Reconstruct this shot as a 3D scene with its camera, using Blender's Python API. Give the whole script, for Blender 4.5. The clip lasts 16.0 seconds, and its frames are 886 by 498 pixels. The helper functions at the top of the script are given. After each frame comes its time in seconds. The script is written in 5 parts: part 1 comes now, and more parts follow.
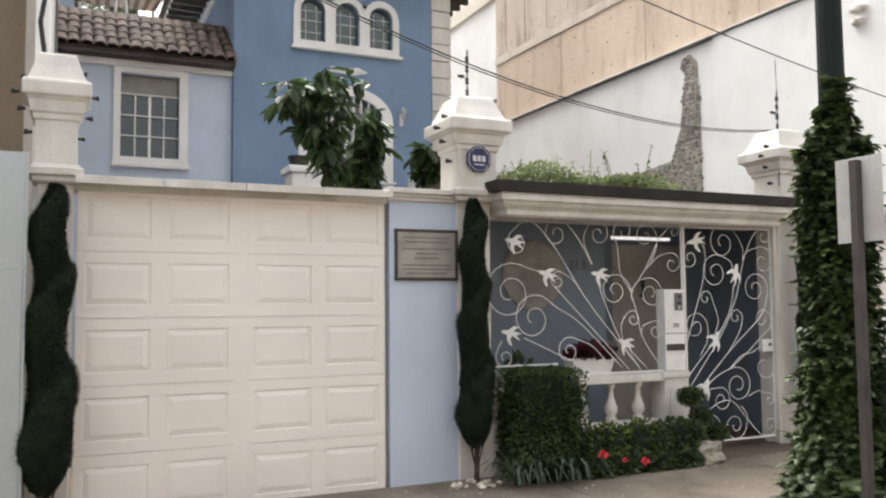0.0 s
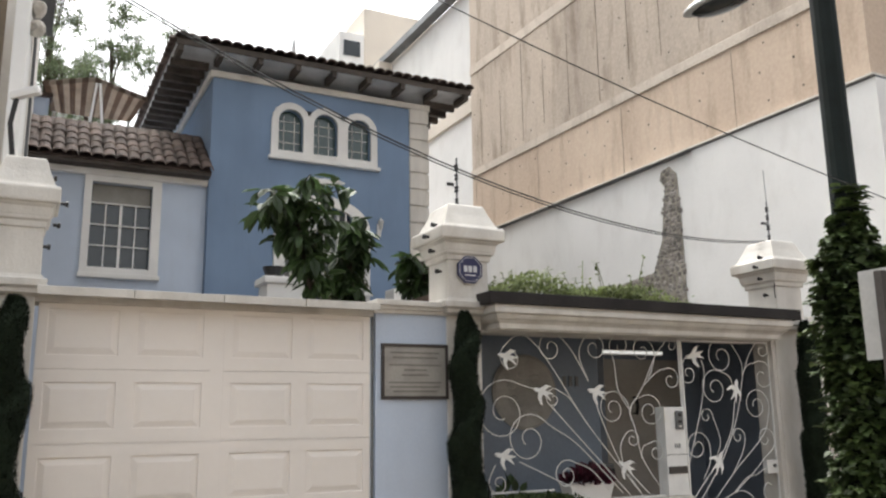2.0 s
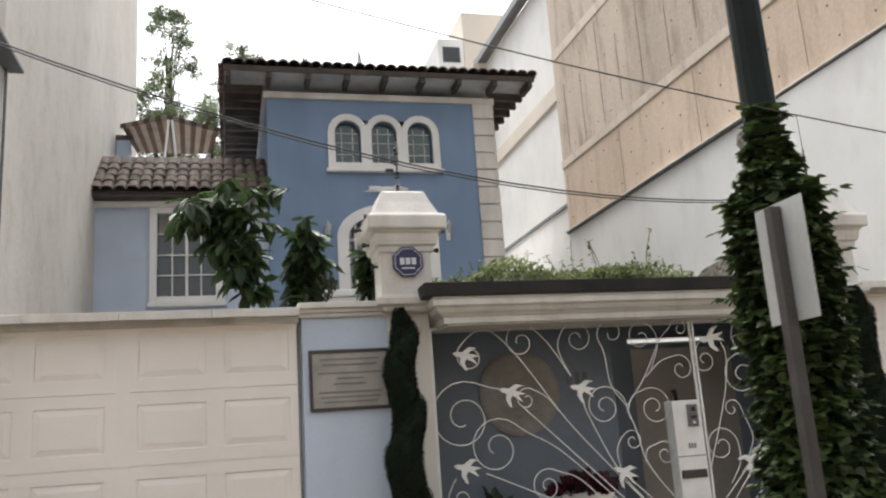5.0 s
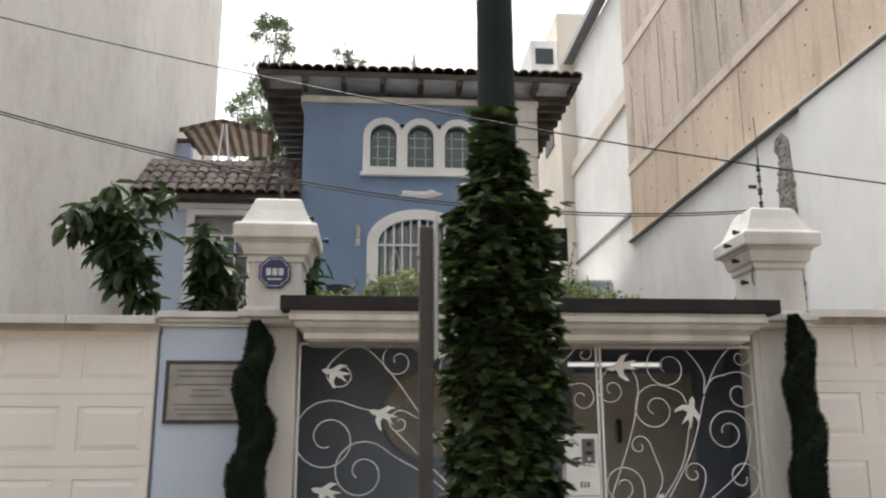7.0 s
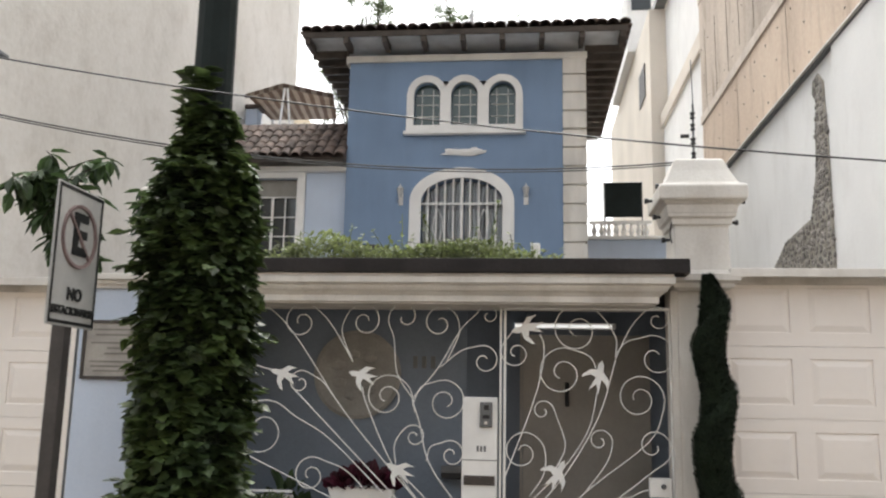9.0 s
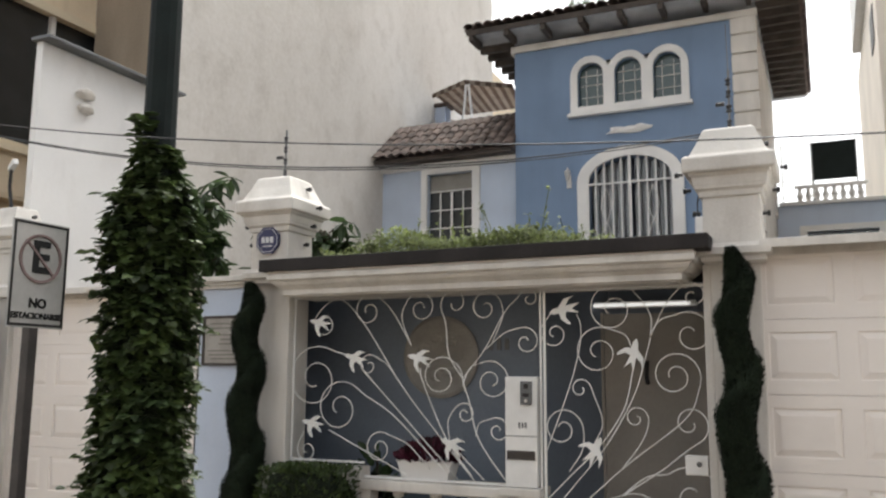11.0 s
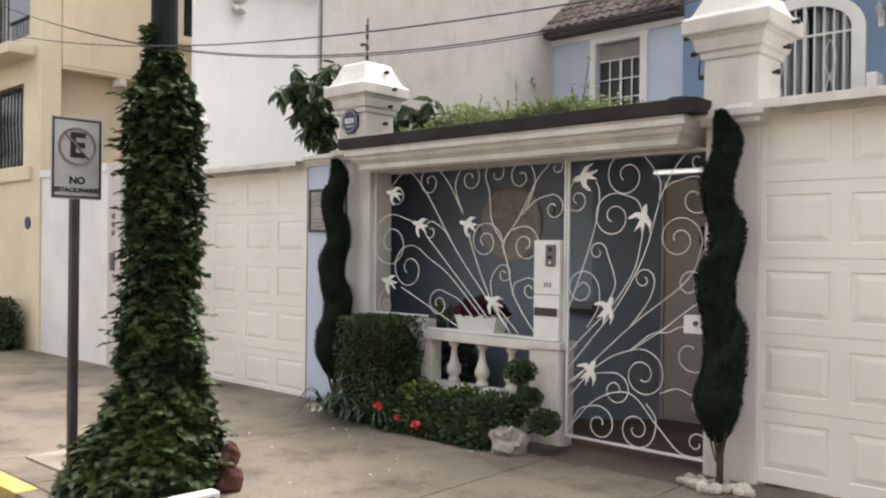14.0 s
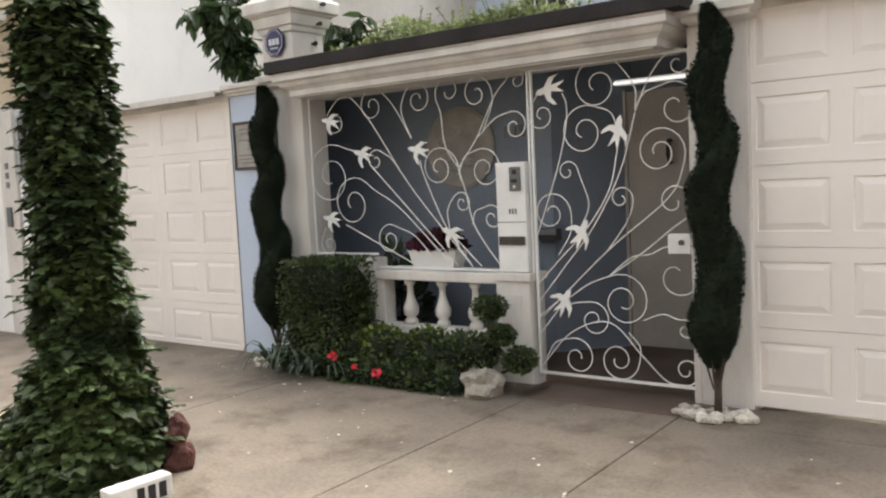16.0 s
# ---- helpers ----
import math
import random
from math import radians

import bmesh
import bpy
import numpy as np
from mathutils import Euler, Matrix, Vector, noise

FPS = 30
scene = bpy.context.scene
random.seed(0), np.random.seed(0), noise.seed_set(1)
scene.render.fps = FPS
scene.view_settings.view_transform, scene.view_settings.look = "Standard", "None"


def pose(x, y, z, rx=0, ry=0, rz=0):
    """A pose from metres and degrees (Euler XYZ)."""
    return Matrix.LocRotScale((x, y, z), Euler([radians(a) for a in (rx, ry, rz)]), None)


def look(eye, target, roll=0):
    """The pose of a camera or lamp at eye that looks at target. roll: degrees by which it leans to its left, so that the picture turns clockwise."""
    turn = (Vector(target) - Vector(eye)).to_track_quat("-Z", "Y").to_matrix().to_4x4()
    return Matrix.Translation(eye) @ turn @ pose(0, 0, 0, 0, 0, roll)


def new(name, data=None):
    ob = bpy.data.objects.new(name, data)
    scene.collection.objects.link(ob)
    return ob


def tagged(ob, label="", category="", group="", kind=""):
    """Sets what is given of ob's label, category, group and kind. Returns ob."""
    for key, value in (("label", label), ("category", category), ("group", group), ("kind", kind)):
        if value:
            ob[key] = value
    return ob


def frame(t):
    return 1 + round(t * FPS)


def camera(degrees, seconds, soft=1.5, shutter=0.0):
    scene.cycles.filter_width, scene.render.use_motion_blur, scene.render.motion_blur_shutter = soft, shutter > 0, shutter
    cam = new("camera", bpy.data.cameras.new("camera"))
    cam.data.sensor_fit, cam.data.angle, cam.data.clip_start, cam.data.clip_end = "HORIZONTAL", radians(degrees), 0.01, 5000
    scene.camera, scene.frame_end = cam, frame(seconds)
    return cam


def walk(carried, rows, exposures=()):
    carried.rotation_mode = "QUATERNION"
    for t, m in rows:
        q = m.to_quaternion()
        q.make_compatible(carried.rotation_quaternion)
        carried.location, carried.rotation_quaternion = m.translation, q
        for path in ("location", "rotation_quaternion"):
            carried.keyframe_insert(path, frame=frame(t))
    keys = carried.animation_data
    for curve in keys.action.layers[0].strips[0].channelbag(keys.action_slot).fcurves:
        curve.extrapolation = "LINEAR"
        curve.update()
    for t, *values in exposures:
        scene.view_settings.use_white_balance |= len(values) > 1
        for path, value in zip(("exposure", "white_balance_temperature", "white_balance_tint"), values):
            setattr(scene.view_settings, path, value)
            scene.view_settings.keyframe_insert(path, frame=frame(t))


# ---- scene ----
cam = camera(55.6, 16.0, soft=2.2, shutter=0.3)
METRES, EYE, TILT, LEAN, TURN = 11.0, 1.416, 0.0, 0.0, -24.6
ROWS = [
    (0.0, 0.0, 0.0, 0.0, 0.04, 3.87, 0.52),
    (0.5, -0.0041, 0.0219, -0.0018, -1.95, 2.98, 0.56),
    (1.0, -0.0084, 0.0319, -0.0, -2.31, 3.68, 0.48),
    (1.5, -0.0121, 0.0356, 0.0035, -2.46, 7.42, 0.66),
    (2.0, -0.0154, 0.0371, 0.0055, -2.05, 11.45, 0.77),
    (2.5, -0.0162, 0.0371, 0.0057, -1.38, 13.0, 1.6),
    (3.0, -0.0014, 0.0405, 0.0024, -0.96, 13.09, 1.52),
    (3.5, 0.0305, 0.0553, 0.0018, 3.05, 11.89, 1.55),
    (4.0, 0.0612, 0.0786, -0.0004, 7.45, 12.13, 2.15),
    (4.5, 0.1062, 0.0965, -0.0018, 8.96, 12.43, 3.4),
    (7.0, 0.3226, 0.1978, 0.0064, 20.25, 13.1, 0.19),
    (7.5, 0.3645, 0.2159, 0.0072, 21.3, 10.91, -0.47),
    (8.0, 0.4027, 0.2366, 0.0085, 24.8, 9.76, -0.34),
    (10.5, 0.5749, 0.3323, 0.014, 42.17, 10.71, -1.8),
    (11.0, 0.6146, 0.3476, 0.0128, 49.05, 8.62, -0.36),
    (11.5, 0.6428, 0.3652, 0.0094, 51.93, 4.83, 1.15),
    (12.0, 0.6693, 0.3833, 0.0092, 54.44, 2.08, 2.71),
    (12.5, 0.703, 0.3983, 0.0092, 57.23, 0.29, 2.2),
    (13.0, 0.7253, 0.4203, 0.0067, 59.53, 0.07, 1.57),
    (13.5, 0.7392, 0.4399, 0.0077, 65.43, 0.47, 0.95),
    (14.0, 0.7481, 0.4581, 0.0068, 67.04, -0.09, -0.62),
    (14.5, 0.7466, 0.4589, 0.0056, 64.98, -0.96, 1.07),
    (15.0, 0.7365, 0.4554, 0.006, 62.73, -1.38, 2.86),
    (15.5, 0.7121, 0.4524, 0.001, 61.93, -3.15, 2.29),
    (16.0, 0.6808, 0.4568, 0.0028, 61.02, -4.63, 2.71),
]
EXPOSURES = [(0.0, 1.70, 6500, 8), (1.0, 1.75, 6500, 8), (1.6, 1.72, 6500, 8), (2.0, 1.38, 6500, 8), (3.0, 1.32, 6500, 8), (4.5, 1.30, 6500, 8), (7.0, 1.27, 6500, 8), (8.0, 1.54, 6500, 8), (10.5, 1.45, 6500, 8), (11.0, 1.39, 6500, 8), (12.5, 1.64, 6500, 8), (14.0, 1.69, 6500, 8), (16.0, 1.74, 6500, 8)]
walk(cam, [(t, pose(0, 0, EYE, TILT, LEAN, TURN) @ pose(METRES * x, METRES * y, METRES * z, 90 + pitch, roll, yaw)) for t, x, y, z, yaw, pitch, roll in ROWS], EXPOSURES)

# ---- light ----
world = bpy.data.worlds.new("world")
scene.world = world
world.use_nodes = True
wn, wl = world.node_tree.nodes, world.node_tree.links
sky = wn.new("ShaderNodeTexSky")
sky.sky_type, sky.sun_disc = "NISHITA", False
sky.sun_elevation, sky.sun_rotation = radians(64), radians(-5)
sky.air_density, sky.dust_density, sky.ozone_density = 1.0, 6.0, 0.6
pale = wn.new("ShaderNodeHueSaturation")
pale.inputs["Saturation"].default_value = 0.22
wl.new(sky.outputs[0], pale.inputs["Color"])
wl.new(pale.outputs[0], wn["Background"].inputs["Color"])
wn["Background"].inputs["Strength"].default_value = 0.15
sun = new("sun", bpy.data.lights.new("sun", "SUN"))
sun.data.energy, sun.data.angle, sun.data.color = 0.9, radians(60), (1, 0.98, 0.96)
sun.matrix_world = look((4.35, 14.5, 16), (5, 7, 0))


# ---- materials ----
def mat(name, base, rough=0.7, vary=0.12, big=1.2, fine=30.0, bump=0.15, metal=0.0, tint=None, per="", streak=0.0, stain=0.0, runs=0.16):
    """A surface with patches, grain and relief. tint: a second colour of the patches; per: 'object' or 'island' for piece by piece change."""
    m = bpy.data.materials.new(name)
    m.use_nodes = True
    n, l = m.node_tree.nodes, m.node_tree.links
    b = n["Principled BSDF"]
    b.inputs["Roughness"].default_value, b.inputs["Metallic"].default_value = rough, metal
    b.inputs["Specular IOR Level"].default_value = 0.5 if rough < 0.7 else 0.25
    co = n.new("ShaderNodeTexCoord")
    n1, n2 = n.new("ShaderNodeTexNoise"), n.new("ShaderNodeTexNoise")
    for k, s, d in ((n1, big, 5.0), (n2, fine, 4.0)):
        k.inputs["Scale"].default_value, k.inputs["Detail"].default_value = s, d
    geo = n.new("ShaderNodeNewGeometry")
    l.new(geo.outputs["Position"], n1.inputs["Vector"])
    l.new(geo.outputs["Position"], n2.inputs["Vector"])
    if streak:
        mp = n.new("ShaderNodeMapping")
        mp.inputs["Scale"].default_value = (1, 1, streak)
        l.new(geo.outputs["Position"], mp.inputs["Vector"])
        l.new(mp.outputs[0], n1.inputs["Vector"])
    dark = tint or tuple(c * (1 - 2.2 * vary) for c in base)
    ramp = n.new("ShaderNodeValToRGB")
    ramp.color_ramp.elements[0].position, ramp.color_ramp.elements[1].position = 0.32, 0.62
    ramp.color_ramp.elements[0].color, ramp.color_ramp.elements[1].color = (*dark, 1), (*base, 1)
    l.new(n1.outputs[0], ramp.inputs[0])
    mix = n.new("ShaderNodeMix")
    mix.data_type, mix.blend_type = "RGBA", "OVERLAY"
    mix.inputs[0].default_value = min(1.0, vary * 1.5)
    l.new(ramp.outputs[0], mix.inputs[6])
    l.new(n2.outputs[0], mix.inputs[7])
    out = mix.outputs[2]
    if stain:
        mq, n3, mr3, dk = n.new("ShaderNodeMapping"), n.new("ShaderNodeTexNoise"), n.new("ShaderNodeMapRange"), n.new("ShaderNodeMix")
        mq.inputs["Scale"].default_value = (2.6, 2.6, 2.6 * runs)
        n3.inputs["Scale"].default_value, n3.inputs["Detail"].default_value = 1.0, 7.0
        n3.inputs["Roughness"].default_value = 0.62
        l.new(geo.outputs["Position"], mq.inputs["Vector"])
        l.new(mq.outputs[0], n3.inputs["Vector"])
        l.new(n3.outputs[0], mr3.inputs[0])
        mr3.inputs[1].default_value, mr3.inputs[2].default_value = 0.50, 0.74
        mr3.inputs[3].default_value, mr3.inputs[4].default_value = 0.0, stain
        dk.data_type, dk.blend_type = "RGBA", "MULTIPLY"
        dk.inputs[7].default_value = (0.42, 0.37, 0.32, 1)
        l.new(mr3.outputs[0], dk.inputs[0])
        l.new(out, dk.inputs[6])
        out = dk.outputs[2]
    if per:
        hs = n.new("ShaderNodeHueSaturation")
        mr = n.new("ShaderNodeMapRange")
        mr.inputs[3].default_value, mr.inputs[4].default_value = (0.45, 1.5) if per == "island" else (0.7, 1.25)
        if per == "island":
            l.new(geo.outputs["Random Per Island"], mr.inputs[0])
        else:
            l.new(n.new("ShaderNodeObjectInfo").outputs["Random"], mr.inputs[0])
        l.new(mr.outputs[0], hs.inputs["Value"])
        l.new(out, hs.inputs["Color"])
        out = hs.outputs[0]
    l.new(out, b.inputs["Base Color"])
    if bump:
        bp = n.new("ShaderNodeBump")
        bp.inputs["Strength"].default_value, bp.inputs["Distance"].default_value = bump, 0.01
        l.new(n2.outputs[0], bp.inputs["Height"])
        l.new(bp.outputs[0], b.inputs["Normal"])
    return m


WHITE = mat("white_paint", (0.80, 0.79, 0.77), 0.6, 0.06, 1.5, 40, 0.12)
MASON = mat("white_masonry", (0.72, 0.69, 0.64), 0.75, 0.09, 2.5, 60, 0.25, streak=0.35, stain=0.45, runs=0.3)
DOORW = mat("white_door_paint", (0.84, 0.79, 0.74), 0.45, 0.04, 1.0, 25, 0.04)
IRONW = mat("white_iron_paint", (0.82, 0.82, 0.80), 0.4, 0.05, 6, 90, 0.05)
LBLUE = mat("light_blue_paint", (0.54, 0.615, 0.735), 0.7, 0.05, 1.0, 50, 0.15, stain=0.10)
MBLUE = mat("blue_paint", (0.205, 0.287, 0.420), 0.7, 0.06, 0.8, 50, 0.15, stain=0.14)
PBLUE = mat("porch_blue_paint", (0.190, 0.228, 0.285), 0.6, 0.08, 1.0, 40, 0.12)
STUCCO = mat("pale_stucco", (0.655, 0.625, 0.58), 0.85, 0.10, 0.5, 14, 0.4, tint=(0.55, 0.52, 0.475), streak=0.5, stain=0.26, runs=0.75)
WHITEW = mat("white_wall_paint", (0.82, 0.81, 0.79), 0.8, 0.05, 0.6, 20, 0.2, stain=0.14, runs=0.5)
CONC = mat("raw_concrete", (0.57, 0.485, 0.40), 0.85, 0.16, 0.5, 18, 0.35, tint=(0.42, 0.355, 0.295), streak=0.25, stain=0.75, runs=0.22)
CONCL = mat("pale_concrete", (0.62, 0.545, 0.465), 0.85, 0.14, 0.8, 18, 0.35, tint=(0.50, 0.435, 0.37), stain=0.45, runs=0.4)
CONCW = mat("warm_concrete", (0.66, 0.53, 0.415), 0.85, 0.13, 0.45, 18, 0.35, tint=(0.52, 0.41, 0.32), streak=0.3, stain=0.55, runs=0.2)
JOINT = mat("stained_joint", (0.44, 0.375, 0.31), 0.9, 0.2, 2, 40, 0.3)
YELLOW = mat("yellow_stucco", (0.82, 0.69, 0.51), 0.85, 0.08, 0.8, 25, 0.3, stain=0.25)
PALEY = mat("pale_yellow_stucco", (0.78, 0.68, 0.51), 0.85, 0.08, 0.8, 25, 0.3)
TILE = mat("clay_tile", (0.14, 0.105, 0.09), 0.85, 0.25, 5, 60, 0.4, tint=(0.07, 0.057, 0.052), per="object")
EAVE = mat("eave_timber", (0.10, 0.085, 0.075), 0.8, 0.2, 3, 40, 0.3)
SOFFIT = mat("soffit_paint", (0.76, 0.78, 0.80), 0.8, 0.15, 2, 30, 0.2)
SLATE = mat("dark_slab", (0.030, 0.026, 0.025), 0.7, 0.2, 3, 50, 0.3)
WARMP = mat("warm_paving", (0.42, 0.32, 0.24), 0.9, 0.2, 1.2, 40, 0.35, tint=(0.31, 0.24, 0.18), stain=0.4, runs=1.0)
PAVE = mat("pavement_concrete", (0.205, 0.168, 0.132), 0.9, 0.24, 1.1, 45, 0.4, tint=(0.130, 0.108, 0.087), stain=0.85, runs=1.0)
ROADM = mat("asphalt", (0.055, 0.053, 0.052), 0.9, 0.2, 0.7, 120, 0.6)
KERBY = mat("yellow_kerb_paint", (0.55, 0.36, 0.08), 0.8, 0.25, 4, 40, 0.4, tint=(0.28, 0.24, 0.19))
COVER = mat("pale_cover_concrete", (0.34, 0.29, 0.23), 0.9, 0.2, 3, 50, 0.35, stain=0.3, runs=1.0)
TANW = mat("tan_cladding", (0.36, 0.30, 0.235), 0.8, 0.12, 1.5, 30, 0.2, streak=0.3)
THRESH = mat("brown_threshold", (0.140, 0.102, 0.080), 0.8, 0.15, 2, 50, 0.25)
POLEM = mat("dark_green_steel", (0.008, 0.014, 0.013), 0.72, 0.2, 4, 60, 0.1)
STEEL = mat("grey_steel", (0.16, 0.165, 0.17), 0.45, 0.12, 3, 60, 0.08, metal=0.3)
POSTM = mat("weathered_post", (0.062, 0.054, 0.050), 0.6, 0.2, 5, 60, 0.15)
# grey that holds the reflection on the neighbour's white door
GREYG = mat("door_reflection_grey", (0.42, 0.46, 0.48), 0.35, 0.06, 1.0, 30, 0.05, metal=0.2)
BLACK = mat("black_plastic", (0.015, 0.015, 0.016), 0.5, 0.1, 8, 50, 0.05)
RUBBLE = mat("grey_rubble_stone", (0.30, 0.275, 0.25), 0.9, 0.25, 6, 40, 0.6, per="object")
IVY = mat("ivy_leaf", (0.078, 0.112, 0.034), 0.5, 0.15, 3, 40, 0.1, tint=(0.042, 0.066, 0.026), per="island")
# near-black of the hulls under leaves; carries the shade between them
IVYB = mat("leaf_gap_shade", (0.012, 0.018, 0.009), 0.9, 0.2, 8, 40, 0.5)
CYP = mat("cypress_needles", (0.012, 0.020, 0.010), 0.95, 0.2, 8, 70, 0.3, per="island")
STRAP = mat("strap_leaf", (0.024, 0.046, 0.018), 0.5, 0.2, 6, 50, 0.1, per="object")
HEDGE = mat("hedge_leaf", (0.066, 0.100, 0.028), 0.5, 0.2, 6, 50, 0.1, per="island")
LIME = mat("lime_leaf", (0.14, 0.19, 0.03), 0.5, 0.2, 6, 50, 0.1, per="island")
GRASSY = mat("roof_plant_leaf", (0.21, 0.255, 0.095), 0.6, 0.2, 3, 50, 0.1, per="island")
BUSH = mat("bush_leaf", (0.050, 0.085, 0.030), 0.45, 0.2, 5, 50, 0.1, per="island")
FARLEAF = mat("tree_leaf", (0.16, 0.20, 0.11), 0.6, 0.2, 2, 40, 0.1, per="island")
WEEP = mat("weeping_leaf", (0.052, 0.070, 0.030), 0.55, 0.2, 5, 50, 0.1, tint=(0.055, 0.048, 0.024), per="island")
BARK = mat("bark", (0.075, 0.058, 0.045), 0.9, 0.25, 8, 50, 0.6)
RED = mat("red_petal", (0.62, 0.025, 0.045), 0.5, 0.1, 10, 60, 0.1)
WINE = mat("wine_leaf", (0.085, 0.012, 0.03), 0.5, 0.2, 8, 60, 0.1, per="island")
ROCK = mat("pale_rock", (0.36, 0.33, 0.28), 0.9, 0.2, 7, 50, 0.6, tint=(0.20, 0.18, 0.15))
PEBBLE = mat("white_pebble", (0.60, 0.55, 0.47), 0.8, 0.15, 9, 60, 0.3, per="object")
BRICKR = mat("red_brown_block", (0.10, 0.042, 0.034), 0.9, 0.25, 9, 60, 0.6)
BADGE = mat("navy_badge", (0.018, 0.022, 0.085), 0.4, 0.08, 5, 50, 0.03)
BADGEW = mat("badge_white", (0.62, 0.62, 0.64), 0.5, 0.05, 5, 50, 0.03)
PLAQ = mat("stone_plaque", (0.36, 0.34, 0.31), 0.5, 0.12, 6, 60, 0.1)
PLAQF = mat("dark_plaque_frame", (0.055, 0.045, 0.04), 0.5, 0.15, 6, 60, 0.1)
PLAQT = mat("plaque_lettering", (0.20, 0.185, 0.165), 0.6, 0.1, 6, 60, 0.05)
DISC = mat("grey_stone_disc", (0.36, 0.345, 0.32), 0.8, 0.12, 4, 50, 0.25)
DOORB = mat("taupe_door", (0.35, 0.33, 0.30), 0.55, 0.06, 2, 30, 0.06)
SIGNW = mat("sign_white", (0.50, 0.49, 0.46), 0.5, 0.08, 4, 40, 0.04)
SIGNB = mat("sign_black", (0.018, 0.018, 0.018), 0.5, 0.1, 6, 40, 0.03)
SIGNR = mat("sign_faded_red", (0.24, 0.17, 0.16), 0.5, 0.1, 6, 40, 0.03)
SIGNK = mat("sign_bare_back", (0.52, 0.52, 0.51), 0.45, 0.08, 4, 40, 0.04, metal=0.3)
STRIPA = mat("awning_cream", (0.40, 0.34, 0.28), 0.85, 0.1, 4, 60, 0.1)
STRIPB = mat("awning_brown", (0.19, 0.14, 0.11), 0.85, 0.1, 4, 60, 0.1)
CREAM = mat("far_building_paint", (0.73, 0.665, 0.58), 0.85, 0.06, 0.5, 20, 0.2)
# tones of the unseen blocks behind the camera, set for their bounce light
OPPA = mat("rose_unseen_block", (0.50, 0.41, 0.34), 0.85, 0.15, 1.0, 25, 0.3)
OPPB = mat("grey_unseen_block", (0.55, 0.52, 0.475), 0.85, 0.12, 0.8, 25, 0.3)
OPPC = mat("ochre_unseen_block", (0.58, 0.48, 0.36), 0.85, 0.12, 0.8, 25, 0.3)
# colour of the reflection painted into the top of the wing window
REFL = mat("pane_reflection_tone", (0.30, 0.285, 0.26), 0.9, 0.1, 4, 40, 0.2)
TUBE = bpy.data.materials.new("lamp_tube")
TUBE.use_nodes = True
TUBE.node_tree.nodes["Principled BSDF"].inputs["Emission Color"].default_value = (1, 0.98, 0.95, 1)
TUBE.node_tree.nodes["Principled BSDF"].inputs["Emission Strength"].default_value = 0.3


def glassy(name, base, rough=0.06):
    m = mat(name, base, rough, 0.1, 2, 40, 0.0)
    m.node_tree.nodes["Principled BSDF"].inputs["IOR"].default_value = 1.6
    return m


def leafy_light(m, share=0.35):
    """Lets part of the light through thin leaves."""
    n, l = m.node_tree.nodes, m.node_tree.links
    b, o = n["Principled BSDF"], n["Material Output"]
    tr, mx = n.new("ShaderNodeBsdfTranslucent"), n.new("ShaderNodeMixShader")
    mx.inputs[0].default_value = share
    l.new(b.inputs["Base Color"].links[0].from_socket, tr.inputs["Color"])
    l.new(b.outputs[0], mx.inputs[1])
    l.new(tr.outputs[0], mx.inputs[2])
    l.new(mx.outputs[0], o.inputs["Surface"])


for leaf_mat, share in ((IVY, 0.3), (HEDGE, 0.3), (LIME, 0.4), (GRASSY, 0.45), (BUSH, 0.35), (WEEP, 0.3), (FARLEAF, 0.5), (WINE, 0.3)):
    leafy_light(leaf_mat, share)
GLASS = glassy("window_glass", (0.03, 0.034, 0.036))
CLEARG = mat("clear_window_glass", (0.86, 0.89, 0.89), 0.03, 0.02, 2, 40, 0.0)
CLEARG.node_tree.nodes["Principled BSDF"].inputs["Transmission Weight"].default_value = 1.0
DRAPE = mat("pale_curtain_cloth", (0.62, 0.60, 0.60), 0.9, 0.08, 3, 80, 0.15)
GREENG = glassy("green_leaded_glass", (0.055, 0.085, 0.08), 0.15)


# ---- mesh helpers ----
def finish(name, bm, material, parent=None, label="", smooth=False):
    me = bpy.data.meshes.new(name)
    bmesh.ops.recalc_face_normals(bm, faces=bm.faces)
    bm.to_mesh(me)
    bm.free()
    me.materials.append(material)
    if smooth:
        for p in me.polygons:
            p.use_smooth = True
    ob = new(name, me)
    if parent is not None:
        ob.parent = parent
    if label:
        ob["label"] = label
    return ob


def part(name, bm, material, parent, label="", smooth=False):
    return finish(name, bm, material, parent, label, smooth)


def thing(name, label, category, at=(0, 0, 0), group="", kind=""):
    e = new(name)
    e.empty_display_size = 0.1
    e.location = at
    return tagged(e, label, category, group, kind)


def structure(name, bm, material, label, category, smooth=False):
    return tagged(finish(name, bm, material, None, "", smooth), label, category, "", "structure")


def box(x0, x1, y0, y1, z0, z1, bevel=0.0, bm=None):
    bm = bm or bmesh.new()
    g = bmesh.ops.create_cube(bm, size=1.0)
    m = Matrix.Translation(((x0 + x1) / 2, (y0 + y1) / 2, (z0 + z1) / 2)) @ Matrix.Diagonal((x1 - x0, y1 - y0, z1 - z0, 1))
    bmesh.ops.transform(bm, matrix=m, verts=g["verts"])
    if bevel:
        vs = set(g["verts"])
        es = [e for e in bm.edges if e.verts[0] in vs and e.verts[1] in vs]
        bmesh.ops.bevel(bm, geom=es, offset=bevel, segments=2, affect="EDGES", profile=0.6)
    return bm


